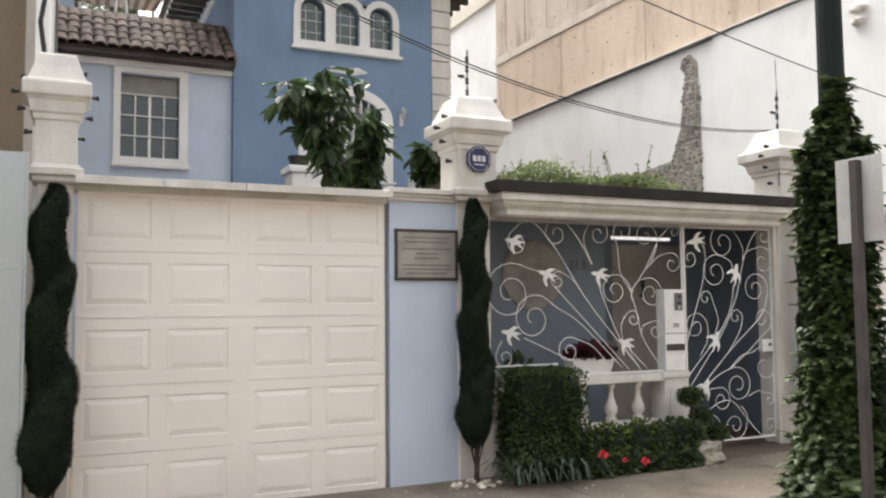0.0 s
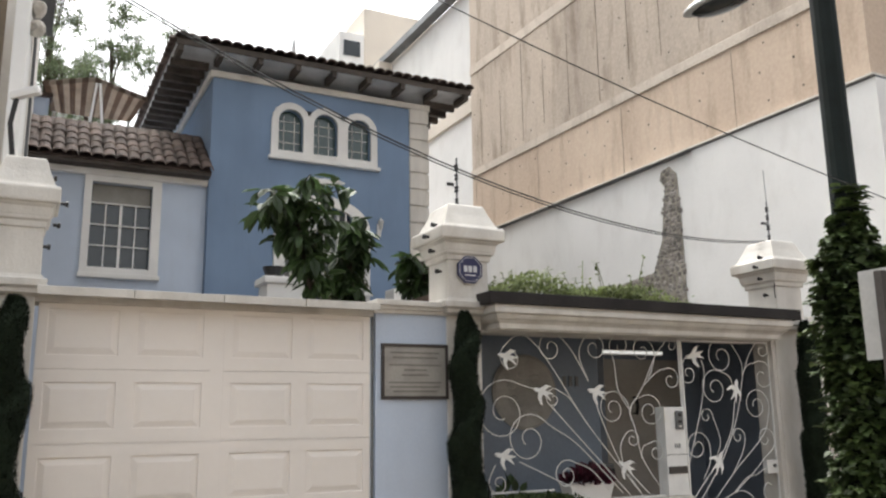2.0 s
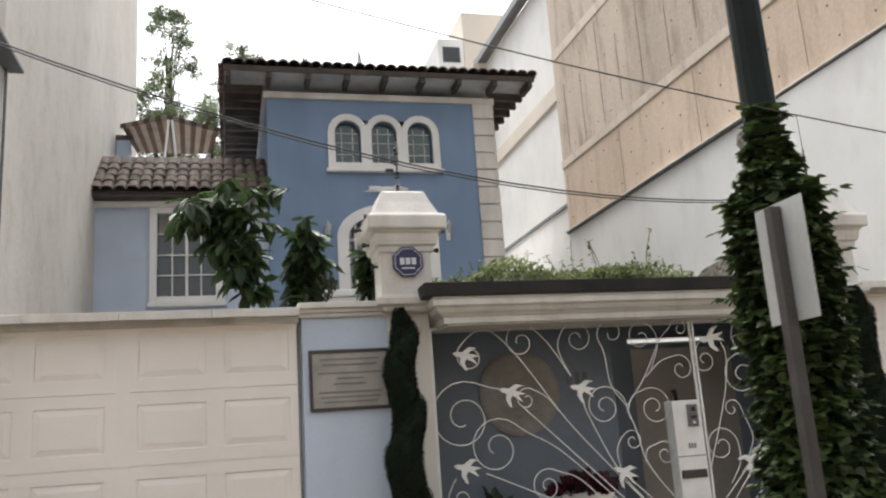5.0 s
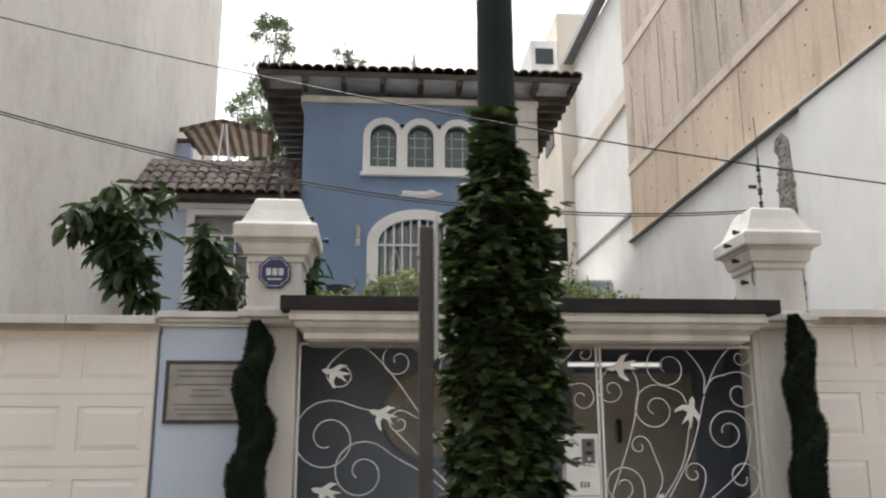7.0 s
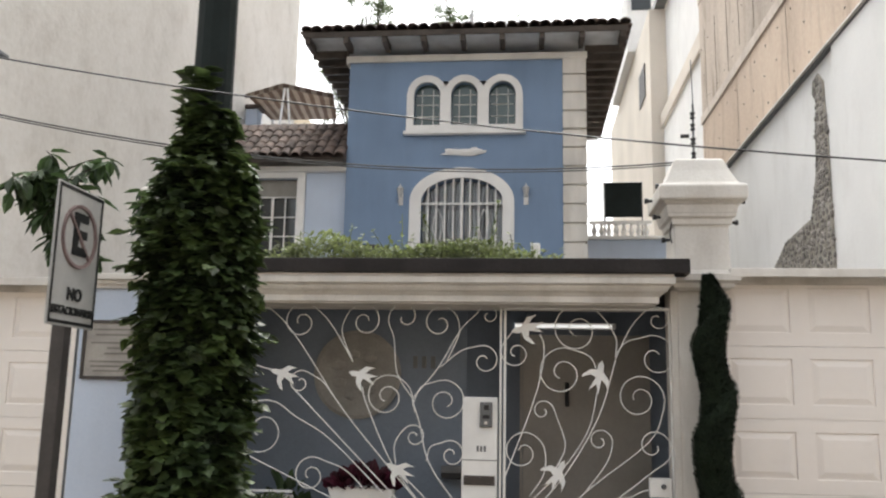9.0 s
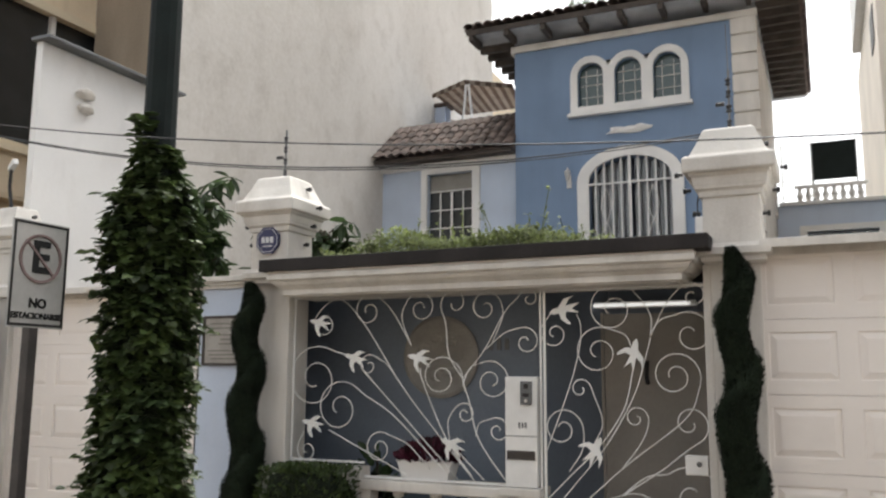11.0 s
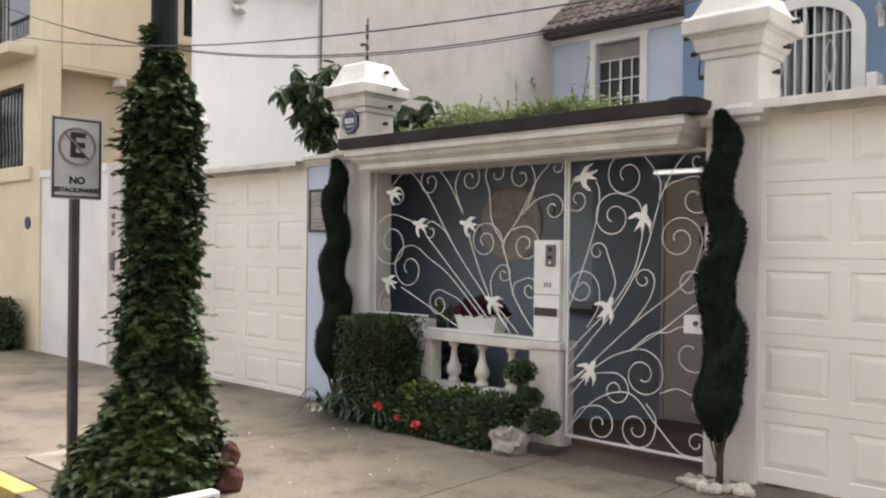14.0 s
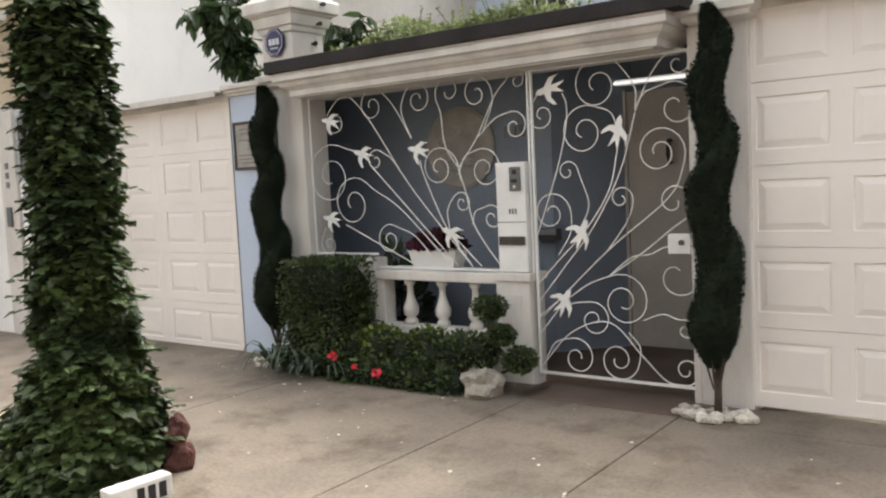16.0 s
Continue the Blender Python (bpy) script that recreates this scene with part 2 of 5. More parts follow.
def tube(points, radius, sides=6, bm=None, taper=1.0):
    """A round bar along points; the radius ends at radius * taper."""
    bm = bm or bmesh.new()
    pts = [Vector(p) for p in points]
    rings, n = [], len(pts)
    side = None
    for i, p in enumerate(pts):
        d = (pts[min(i + 1, n - 1)] - pts[max(i - 1, 0)]).normalized()
        side = d.orthogonal().normalized() if side is None else (side - d * side.dot(d)).normalized()
        up = d.cross(side)
        r = radius * (1 + (taper - 1) * i / max(1, n - 1))
        rings.append([bm.verts.new(p + (side * math.cos(a) + up * math.sin(a)) * r) for a in [2 * math.pi * k / sides for k in range(sides)]])
    for a, b in zip(rings, rings[1:]):
        for k in range(sides):
            bm.faces.new((a[k], a[(k + 1) % sides], b[(k + 1) % sides], b[k]))
    bm.faces.new(rings[0][::-1])
    bm.faces.new(rings[-1])
    return bm


def lathe(profile, at=(0, 0, 0), sides=16, bm=None):
    """A turned body from (radius, height) pairs."""
    bm = bm or bmesh.new()
    rings = [[bm.verts.new((at[0] + r * math.cos(2 * math.pi * k / sides), at[1] + r * math.sin(2 * math.pi * k / sides), at[2] + z)) for k in range(sides)] for r, z in profile]
    for a, b in zip(rings, rings[1:]):
        for k in range(sides):
            bm.faces.new((a[k], a[(k + 1) % sides], b[(k + 1) % sides], b[k]))
    bm.faces.new(rings[0][::-1])
    bm.faces.new(rings[-1])
    return bm


def stack(cx, cy, levels, bm=None, bevel=0.0):
    """A square-plan moulding: (half width, height) pairs from the bottom up."""
    bm = bm or bmesh.new()
    rings = [[bm.verts.new((cx + sx * h, cy + sy * h, z)) for sx, sy in ((-1, -1), (1, -1), (1, 1), (-1, 1))] for h, z in levels]
    for a, b in zip(rings, rings[1:]):
        for k in range(4):
            bm.faces.new((a[k], a[(k + 1) % 4], b[(k + 1) % 4], b[k]))
    bm.faces.new(rings[0][::-1])
    bm.faces.new(rings[-1])
    if bevel:
        bmesh.ops.bevel(bm, geom=bm.edges[:], offset=bevel, segments=1, affect="EDGES")
    return bm


def sheet(outline, holes, y0, y1):
    """A wall in the x-z plane with holes through it, from y0 (front) to y1."""
    bm = bmesh.new()
    for loop in [outline, *holes]:
        vs = [bm.verts.new((x, y0, z)) for x, z in loop]
        for a, b in zip(vs, vs[1:] + vs[:1]):
            bm.edges.new((a, b))
    bmesh.ops.triangle_fill(bm, edges=bm.edges[:], use_beauty=True, use_dissolve=False, normal=(0, -1, 0))
    g = bmesh.ops.extrude_face_region(bm, geom=bm.faces[:])
    bmesh.ops.translate(bm, vec=(0, y1 - y0, 0), verts=[v for v in g["geom"] if isinstance(v, bmesh.types.BMVert)])
    return bm


def rect(x0, x1, z0, z1):
    return [(x0, z0), (x1, z0), (x1, z1), (x0, z1)]


def arch(x0, x1, z0, spring, rise, n=14):
    """An opening with an arched head: sill z0, spring line, rise of the arch."""
    c, h = (x0 + x1) / 2, (x1 - x0) / 2
    return [(x0, z0), (x1, z0)] + [(c + h * math.cos(math.pi * k / n), spring + rise * math.sin(math.pi * k / n)) for k in range(n + 1)]


def raw(name, verts, faces, material, parent=None, label="", kind=""):
    me = bpy.data.meshes.new(name)
    me.from_pydata(verts, [], faces)
    me.materials.append(material)
    ob = new(name, me)
    if parent is not None:
        ob.parent = parent
    return tagged(ob, label, "", "", kind)


LEAF_OVAL = [(0, 0, 0), (0.32, 0.35, 0.05), (0.26, 0.72, 0.03), (0, 1, -0.08), (-0.26, 0.72, 0.03), (-0.32, 0.35, 0.05)]
LEAF_IVY = [(0, 0, 0), (0.36, -0.05, 0.03), (0.54, 0.28, 0.05), (0.34, 0.52, 0.02), (0, 0.88, -0.10), (-0.34, 0.52, 0.02), (-0.54, 0.28, 0.05), (-0.36, -0.05, 0.03)]
LEAF_LONG = [(0, 0, 0), (0.13, 0.3, 0.03), (0.11, 0.7, 0.02), (0, 1, -0.12), (-0.11, 0.7, 0.02), (-0.13, 0.3, 0.03)]


def foliage(name, spots, shape, material, parent=None, label="", kind=""):
    """Folded leaves: spots are (place, way the tip points, way the face looks, length)."""
    verts, faces = [], []
    for p, tip, face, size in spots:
        t = Vector(tip).normalized()
        s = t.cross(Vector(face))
        if s.length < 1e-3:
            s = t.orthogonal()
        s.normalize()
        u = s.cross(t)
        b = len(verts)
        verts += [Vector(p) + (s * x + t * y + u * z) * size for x, y, z in shape]
        n = len(shape)
        faces += [tuple(range(b, b + n // 2 + 1)), (b, *range(b + n // 2, b + n))]
    return raw(name, verts, faces, material, parent, label, kind)


R = random.Random(7)


def rnd(a, b):
    return R.uniform(a, b)


def ball_dir():
    while True:
        v = Vector((rnd(-1, 1), rnd(-1, 1), rnd(-1, 1)))
        if 0.05 < v.length < 1:
            return v.normalized()


def lump(center, size, sub=2, rough=0.15, flat=1.0, seed=0.0):
    """A rough stone or clump."""
    bm = bmesh.new()
    bmesh.ops.create_icosphere(bm, subdivisions=sub, radius=1.0)
    for v in bm.verts:
        k = 1 + rough * noise.noise(v.co * 1.7 + Vector((seed, seed * 0.7, 3))) * 2
        v.co = Vector(center) + Vector((v.co.x * size[0], v.co.y * size[1], v.co.z * size[2] * flat)) * k
    return bm


def text_mesh(name, body, size, matrix, material, parent, thick=0.002):
    cu = bpy.data.curves.new(name, "FONT")
    cu.offset = size * 0.03
    cu.body, cu.size, cu.extrude, cu.align_x, cu.align_y = body, size, thick, "CENTER", "CENTER"
    tmp = bpy.data.objects.new(name, cu)
    me = bpy.data.meshes.new_from_object(tmp)
    bpy.data.objects.remove(tmp)
    me.transform(matrix)
    me.materials.clear()
    me.materials.append(material)
    ob = new(name, me)
    ob.parent = parent
    return ob


# ---- ground ----
FRONT = 6.77
KERB = 3.26


def ground_z(x, y):
    return -0.10 + 0.008 * max(-4.0, min(x - 3.0, 5.0))


bm = bmesh.new()
box(-400, 400, -400, 500, -0.6, -0.30, bm=bm)
structure("ground", bm, ROADM, "dark asphalt street ground reaching the horizon", "ground")


def slab(x0, x1, y0, y1, drop=0.25, gap=0.004):
    """One cast slab of the pavement with a worn edge, following the fall of the street."""
    bm = box(x0 + gap, x1 - gap, y0 + gap, y1 - gap, -drop, 0, 0.008)
    for v in bm.verts:
        v.co.z += ground_z(v.co.x, v.co.y)
    return bm


pavement = thing("pavement", "worn grey-brown concrete pavement with cast joints", "pavement", kind="structure")
pavement_base = part("pavement_base", slab(-14, 16, KERB + 0.16, 9.0, 0.25, 0), PAVE, pavement)
pavement_base.location.z = -0.012
for x0, x1 in ((-14, -6.2), (-6.2, -3.2), (-3.2, -0.3), (-0.3, 3.86), (3.86, 5.93), (5.93, 7.0), (7.0, 10.6), (10.6, 16)):
    for y0, y1 in ((KERB + 0.16, 6.36),) if x0 == 5.93 else ((KERB + 0.16, 4.95), (4.95, 6.30), (6.30, 6.74)) if x0 in (-6.2, -3.2) else ((KERB + 0.16, 6.30), (6.30, 6.74)):
        part("paving_slab", slab(x0, x1, y0, y1), WARMP if x0 in (-6.2, -3.2) and y0 > 4.9 else PAVE, pavement)
bm = slab(5.80, 7.0, 6.362, 6.9)
patch = slab(3.12, 3.74, 3.66, 3.98, 0.2)
patch_ob = part("access_cover", patch, COVER, pavement, "pale concrete access cover")
patch_ob.location.z = 0.018
part("threshold", bm, THRESH, pavement, "brown tiled threshold before the gate")
kerb = thing("kerb", "concrete kerb with worn yellow paint", "kerb", kind="structure")
for k in range(15):
    bm = slab(-14 + 2 * k, -12 + 2 * k, KERB, KERB + 0.155, 0.30)
    part("kerb_stone", bm, KERBY if k < 9 else PAVE, kerb)

# ---- front wall ----
PX = (-0.035, 3.37, 7.19)
PY = 6.80


def gate_pillar(cx, k=1.0):
    """k: breadth of the head against the usual one."""
    e = thing("gate_pillar", "white masonry pillar with stepped capital and pyramid top", "pillar", (cx, PY, 0), "front wall pillars")
    part("shaft", box(-0.165 * k, 0.165 * k, -0.10, 0.20, -0.2, 2.36, 0.012), MASON, e)
    part("base_ring", stack(0, 0, [(0.17 * k, 2.33), (0.205 * k, 2.345), (0.21 * k, 2.375), (0.245 * k, 2.39), (0.25 * k, 2.435), (0.215 * k, 2.445), (0.20 * k, 2.47)]), MASON, e)
    part("block", stack(0, 0, [(0.192 * k, 2.465), (0.188 * k, 2.80)], bevel=0.006), MASON, e)
    part("lower_tier", stack(0, 0, [(0.198 * k, 2.79), (0.207 * k, 2.796), (0.210 * k, 2.835), (0.232 * k, 2.848), (0.236 * k, 2.875)], bevel=0.003), MASON, e)
    part("upper_tier", stack(0, 0, [(0.238 * k, 2.87), (0.243 * k, 2.90), (0.247 * k, 2.93), (0.264 * k, 2.942), (0.27 * k, 2.962)], bevel=0.003), MASON, e)
    part("slab", stack(0, 0, [(0.292 * k, 2.955), (0.303 * k, 2.965), (0.305 * k, 3.055), (0.29 * k, 3.075)], bevel=0.006), MASON, e)
    part("pyramid_top", stack(0, 0, [(0.268 * k, 3.07), (0.25 * k, 3.095), (0.205 * k, 3.19), (0.172 * k, 3.275), (0.155 * k, 3.29), (0.0, 3.295)]), MASON, e)
    for dx, dz in ((-0.245, 3.10), (-0.325, 2.99), (-0.27, 2.87), (-0.21, 2.70), (-0.255, 2.42)):
        bm = tube([(dx * k, -0.10, dz), (dx * k - 0.03, -0.10, dz)], 0.012, 8)
        tube([(dx * k - 0.03, -0.10, dz), (dx * k - 0.055, -0.10, dz)], 0.02, 8, bm)
        part("insulator", bm, BLACK, e)
    for dx, dz in ((0.20, 3.20), (0.315, 3.02), (0.26, 2.86), (0.19, 2.70)):
        bm = tube([(dx * k, 0.05, dz), (dx * k + 0.03, 0.05, dz)], 0.012, 8)
        tube([(dx * k + 0.03, 0.05, dz), (dx * k + 0.05, 0.05, dz)], 0.02, 8, bm)
        part("insulator", bm, BLACK, e)
    return e


pillars = [gate_pillar(x, k) for x, k in zip(PX, (0.76, 1.0, 1.0))]


def fence_mast(cx, top, long):
    e = thing("fence_mast", "thin steel electric fence mast with black insulators", "fence mast", (cx, PY, 3.31))
    part("rod", tube([(0, 0, 0), (0.005, 0, top)], 0.009, 8), STEEL, e)
    for z, s in ((0.05, 0.02), (0.16, 0.024), (0.27, 0.02), (0.36, 0.022)):
        part("insulator", lathe([(0.008, z - 0.03), (s, z - 0.02), (0.012, z), (s, z + 0.02), (0.008, z + 0.03)], sides=8), BLACK, e)
    part("side_insulator", tube([(-0.03, 0, 0.2), (-0.09, 0, 0.2)], 0.016, 8), BLACK, e)
    if long:
        part("aerial", tube([(0.005, 0, top), (0.0, 0, top + long)], 0.004, 6), STEEL, e)


part("jamb", box(-0.215, -0.166, -0.09, 0.16, -0.2, 2.335, 0.004), MASON, pillars[2])
fence_mast(PX[1], 0.45, 0)
fence_mast(PX[2], 0.45, 0.35)


def garage_door(x0, x1, z0, z1, cols, label):
    e = thing("garage_door", label, "garage door", (x0, FRONT - 0.03, z0))
    w, h, rows = x1 - x0, z1 - z0, 5
    part("backing", box(0, w, 0.03, 0.06, 0, h), DOORW, e)
    stile = 0.085
    lw = (w - stile) / 2
    rh, cw = h / rows, lw / (cols // 2)
    part("centre_stile", box(lw - 0.0028, lw + stile + 0.0028, 0.0008, 0.029, 0.004, h - 0.004), DOORW, e)
    for leaf in (0, 1):
        x = leaf * (lw + stile)
        for r in range(rows):
            z, zt = r * rh + 0.0016, (r + 1) * rh - 0.0016
            frames = [(x + c * cw + 0.062, x + (c + 1) * cw - 0.062, z + 0.095, zt - 0.085) for c in range(cols // 2)]
            sec = part("section", sheet(rect(x + 0.003, x + lw - 0.003, z, zt), [rect(*f) for f in frames], 0, 0.029), DOORW, e)
            for a0, a1, b0, b1 in frames:
                bm = bmesh.new()
                rings = [[bm.verts.new((q, d, v)) for q, v in ((a0 + i, b0 + i), (a1 - i, b0 + i), (a1 - i, b1 - i), (a0 + i, b1 - i))] for i, d in ((-0.002, 0.0), (0.002, 0.011), (0.009, 0.011), (0.048, 0.0005), (0.052, 0.0))]
                for p, q in zip(rings, rings[1:]):
                    for k in range(4):
                        bm.faces.new((p[k], p[(k + 1) % 4], q[(k + 1) % 4], q[k]))
                bm.faces.new(rings[-1])
                part("raised_panel", bm, DOORW, sec)
    part("hinge_rod", tube([(w + 0.012, -0.01, 0), (w + 0.012, -0.01, h)], 0.009, 6), STEEL, e, "grey steel rod")
    return e


garage_door(0.115, 2.535, -0.155, 2.345, 4, "closed white panelled overhead garage door beside a blue wall")
garage_door(7.32, 10.66, -0.05, 2.45, 6, "closed white panelled garage door beside a white pillar")


def lintel(x0, x1, z, n):
    e = thing("garage_lintel", "thin weathered sheet-metal rain cap over the garage door", "rain cap", (x0, FRONT - 0.07, z))
    for k in range(n):
        a, b = (x1 - x0) * k / n, (x1 - x0) * (k + 1) / n
        bm = box(a + 0.003, b - 0.003, -0.14, 0.10, 0.03, 0.045, 0.004)
        box(a + 0.003, b - 0.003, -0.15, -0.135, -0.015, 0.045, 0.004, bm)
        part("cap_sheet", bm, MASON, e)
    part("beam", box(0, x1 - x0, 0.005, 0.27, -0.045, 0.028, 0.005), MASON, e)


lintel(0.09, 2.55, 2.34, 4)
lintel(7.36, 10.62, 2.43, 3)

BLUE_Y = 6.715
blue = thing("wall_blue", "narrow light blue painted wall with white moulded coping", "wall", kind="structure")
part("wall_face", box(2.568, 3.212, BLUE_Y, BLUE_Y + 0.22, -0.25, 2.325, 0.004), LBLUE, blue)
for i, (d, z0, z1) in enumerate(((0.03, 2.325, 2.355), (0.055, 2.355, 2.385), (0.085, 2.385, 2.43))):
    part("coping_band", box(2.56 - 0.02, 3.215, BLUE_Y - d, BLUE_Y + 0.24 + d, z0, z1, 0.006), MASON, blue, "white moulded coping")

plaque = thing("plaque", "grey stone plaque with dark frame and small lettering", "plaque", (2.91, BLUE_Y - 0.004, 1.86))
part("plaque_plate", box(-0.275, 0.275, -0.012, 0, -0.20, 0.20), PLAQ, plaque)
for a in ((-0.298, 0.298, 0.198, 0.222), (-0.298, 0.298, -0.222, -0.198), (-0.298, -0.274, -0.198, 0.198), (0.274, 0.298, -0.198, 0.198)):
    part("frame_bar", box(a[0], a[1], -0.024, 0, a[2], a[3], 0.004), PLAQF, plaque, "dark wooden frame")
for k, (w, z) in enumerate(((0.22, 0.15), (0.20, 0.11), (0.23, 0.05), (0.10, 0.01), (0.12, -0.03), (0.23, -0.09), (0.22, -0.125), (0.20, -0.16))):
    part("lettering_bar", box(-w, w, -0.0155, -0.012, z - 0.006, z + 0.006), PLAQT, plaque)

badge = thing("alarm_sign", "dark blue octagonal alarm sign with white letters", "sign", (PX[1], PY - 0.205, 2.712))
bm = lathe([(0.125, 0), (0.125, 0.02)], sides=8)
bmesh.ops.transform(bm, matrix=Matrix.Rotation(radians(90), 4, "X") @ Matrix.Rotation(radians(22.5), 4, "Z"), verts=bm.verts)
part("sign_plate", bm, BADGE, badge)
bm = bmesh.new()
for k in range(8):
    a0, a1 = radians(45 * k + 22.5), radians(45 * k + 67.5)
    tube([(0.108 * math.cos(a0), -0.021, 0.108 * math.sin(a0)), (0.108 * math.cos(a1), -0.021, 0.108 * math.sin(a1))], 0.003, 4, bm)
part("rim_line", bm, BADGEW, badge)
for dx, s in ((-0.045, 0.3), (0.0, 0.0), (0.045, -0.3)):
    bm = box(dx - 0.017, dx + 0.017, -0.024, -0.019, -0.022, 0.03)
    part("white_mark", bm, BADGEW, badge)
part("lettering_bar", box(-0.05, 0.05, -0.023, -0.019, -0.055, -0.045), BADGEW, badge)

loop = tagged(finish("loose_cable", tube([(7.0 - 0.03 * math.sin(k * 0.3), 6.60, 2.86 - 0.025 * k) for k in range(9)], 0.006, 5), BLACK), "loose black cable hanging on a gate pillar", "cable")
# ---- gate canopy and screen ----
CX0, CX1, CYF = 3.54, 7.06, 6.40
canopy = thing("gate_canopy", "white moulded canopy over the gate with dark top slab", "canopy", (0, 0, 0))
bm = box(CX0 - 0.10, CX1, CYF - 0.03, 7.0, 2.41, 2.512, 0.008)
part("top_slab", bm, SLATE, canopy, "dark brown waterproofed slab edge")


def moulding(x0, x1, y0, y1, profile):
    """A cornice run round the front and both ends; profile: (set-back, height) from the bottom up."""
    bm = bmesh.new()
    rings = [[bm.verts.new(p) for p in ((x0 + d, y1, z), (x0 + d, y0 + d, z), (x1 - d, y0 + d, z), (x1 - d, y1, z))] for d, z in profile]
    for a, b in zip(rings, rings[1:]):
        for k in range(4):
            bm.faces.new((a[k], a[(k + 1) % 4], b[(k + 1) % 4], b[k]))
    bm.faces.new(rings[0][::-1])
    bm.faces.new(rings[-1])
    return bm


part("moulding", moulding(3.50, 6.965, CYF, 6.98, [(0.012, 2.335), (0.0, 2.345), (0.0, 2.385), (0.008, 2.396), (0.008, 2.409)]), MASON, canopy)
part("moulding", moulding(3.50, 6.965, CYF, 6.98, [(0.085, 2.272), (0.075, 2.285), (0.05, 2.297), (0.034, 2.318), (0.03, 2.334)]), MASON, canopy)
part("moulding", moulding(3.50, 6.965, CYF, 6.98, [(0.112, 2.215), (0.10, 2.22), (0.10, 2.262), (0.094, 2.271)]), MASON, canopy)
part("soffit_panel", box(CX0 + 0.09, 6.83, CYF + 0.125, 6.97, 2.207, 2.2148), MASON, canopy)

screen = thing("iron_screen", "white wrought-iron screen with scrolls and swallows above a balustrade", "iron screen", (0, 0, 0))
gate = thing("iron_gate", "closed white wrought-iron gate with scrolls and swallows", "gate", (0, 0, 0))


def bar(owner, x0, z0, x1, z1, r=0.012, name="frame_bar"):
    part(name, tube([(x0, FRONT, z0), (x1, FRONT, z1)], r, 4), IRONW, owner)


for a in ((3.555, 0.835, 3.555, 2.215), (3.555, 2.215, 5.77, 2.215), (5.77, 0.74, 5.77, 2.215), (3.555, 0.862, 4.27, 0.862), (4.27, 0.755, 5.5, 0.755)):
    bar(screen, *a, r=0.011)
for a in ((5.80, 0.0, 5.80, 2.215), (5.80, 2.205, 6.975, 2.205), (6.975, 0.0, 6.975, 2.205), (5.80, 0.01, 6.975, 0.01)):
    bar(gate, *a, r=0.013)


def stem(owner, knots, r=0.0049, name="stem"):
    """A bent rod through knots (x, z) in the plane of the ironwork."""
    part(name, tube([(x, FRONT, z) for x, z in bend(knots)], r, 6), IRONW, owner, smooth=True)


def bend(knots, last=None, steps=7):
    """A smooth line through knots; last: the way it runs at its end."""
    pts = [Vector(k) for k in knots]
    way = [(pts[min(i + 1, len(pts) - 1)] - pts[max(i - 1, 0)]) * (0.5 if 0 < i < len(pts) - 1 else 1.0) for i in range(len(pts))]
    if last is not None:
        way[-1] = last.normalized() * (pts[-1] - pts[-2]).length
        if len(pts) == 2:
            way[0] = (pts[1] - pts[0]) * 2 - way[-1]
    out = []
    for a, b, m, n in zip(pts, pts[1:], way, way[1:]):
        for k in range(steps):
            u = k / steps
            out.append(a * (2 * u ** 3 - 3 * u * u + 1) + m * (u ** 3 - 2 * u * u + u) + b * (3 * u * u - 2 * u ** 3) + n * (u ** 3 - u * u))
    return out + [pts[-1]]


def scroll(owner, knots, entry, centre, spin, turns):
    """A rod through knots that enters a closing spiral round centre at the point entry."""
    c, e = Vector(centre), Vector(entry)
    d = e - c
    pts = bend(knots + [entry], Vector((-d.y, d.x)) * spin)
    a, r, n = math.atan2(d.y, d.x), d.length, 30
    for k in range(1, n + 1):
        u = k / n
        q = r * (1 - 0.80 * u)
        b = a + spin * 2 * math.pi * turns * u
        pts.append(c + Vector((math.cos(b), math.sin(b))) * q)
    part("scroll", tube([(x, FRONT, z) for x, z in pts], 0.0046, 6), IRONW, owner, smooth=True)


def swallow(owner, x, z, ang, s=0.10, flip=1):
    """A flat cut-out swallow with a forked tail and swept wings."""
    shape = ((1.0, 0.05), (0.72, 0.22), (0.38, 0.20), (0.30, 0.62), (-0.10, 1.0), (-0.30, 1.02), (0.0, 0.52), (-0.10, 0.18), (-0.95, 0.42), (-0.50, 0.04), (-1.05, -0.22), (-0.15, -0.20), (-0.40, -0.55), (-0.75, -0.72), (-0.10, -0.66), (0.34, -0.18), (0.74, -0.12))
    c, sn = math.cos(radians(ang)), math.sin(radians(ang))
    pts = [(x + s * (c * u * flip - sn * v), z + s * (sn * u * flip + c * v)) for u, v in shape]
    part("swallow", sheet(pts, [], FRONT - 0.022, FRONT - 0.010), IRONW, owner, "white cut-out metal swallow")


for a in (
    ([(3.68, 1.09)], (3.62, 0.98), (3.71, 0.94), 1, 1.3),
    ([(4.85, 0.84), (4.66, 1.02)], (4.46, 1.1), (4.4, 0.98), 1, 1.45),
    ([(5.01, 0.8), (4.53, 1.24)], (4.18, 1.46), (4.02, 1.29), 1, 1.5),
    ([(4.09, 1.73)], (3.88, 1.79), (3.77, 1.53), 1, 1.6),
    ([(4.54, 1.56), (4.21, 2.02), (3.98, 2.20)], (3.77, 2.06), (3.86, 1.99), 1, 1.3),
    ([(4.55, 1.54), (4.46, 1.65)], (4.34, 1.72), (4.29, 1.64), 1, 1.2),
):
    scroll(screen, *a)
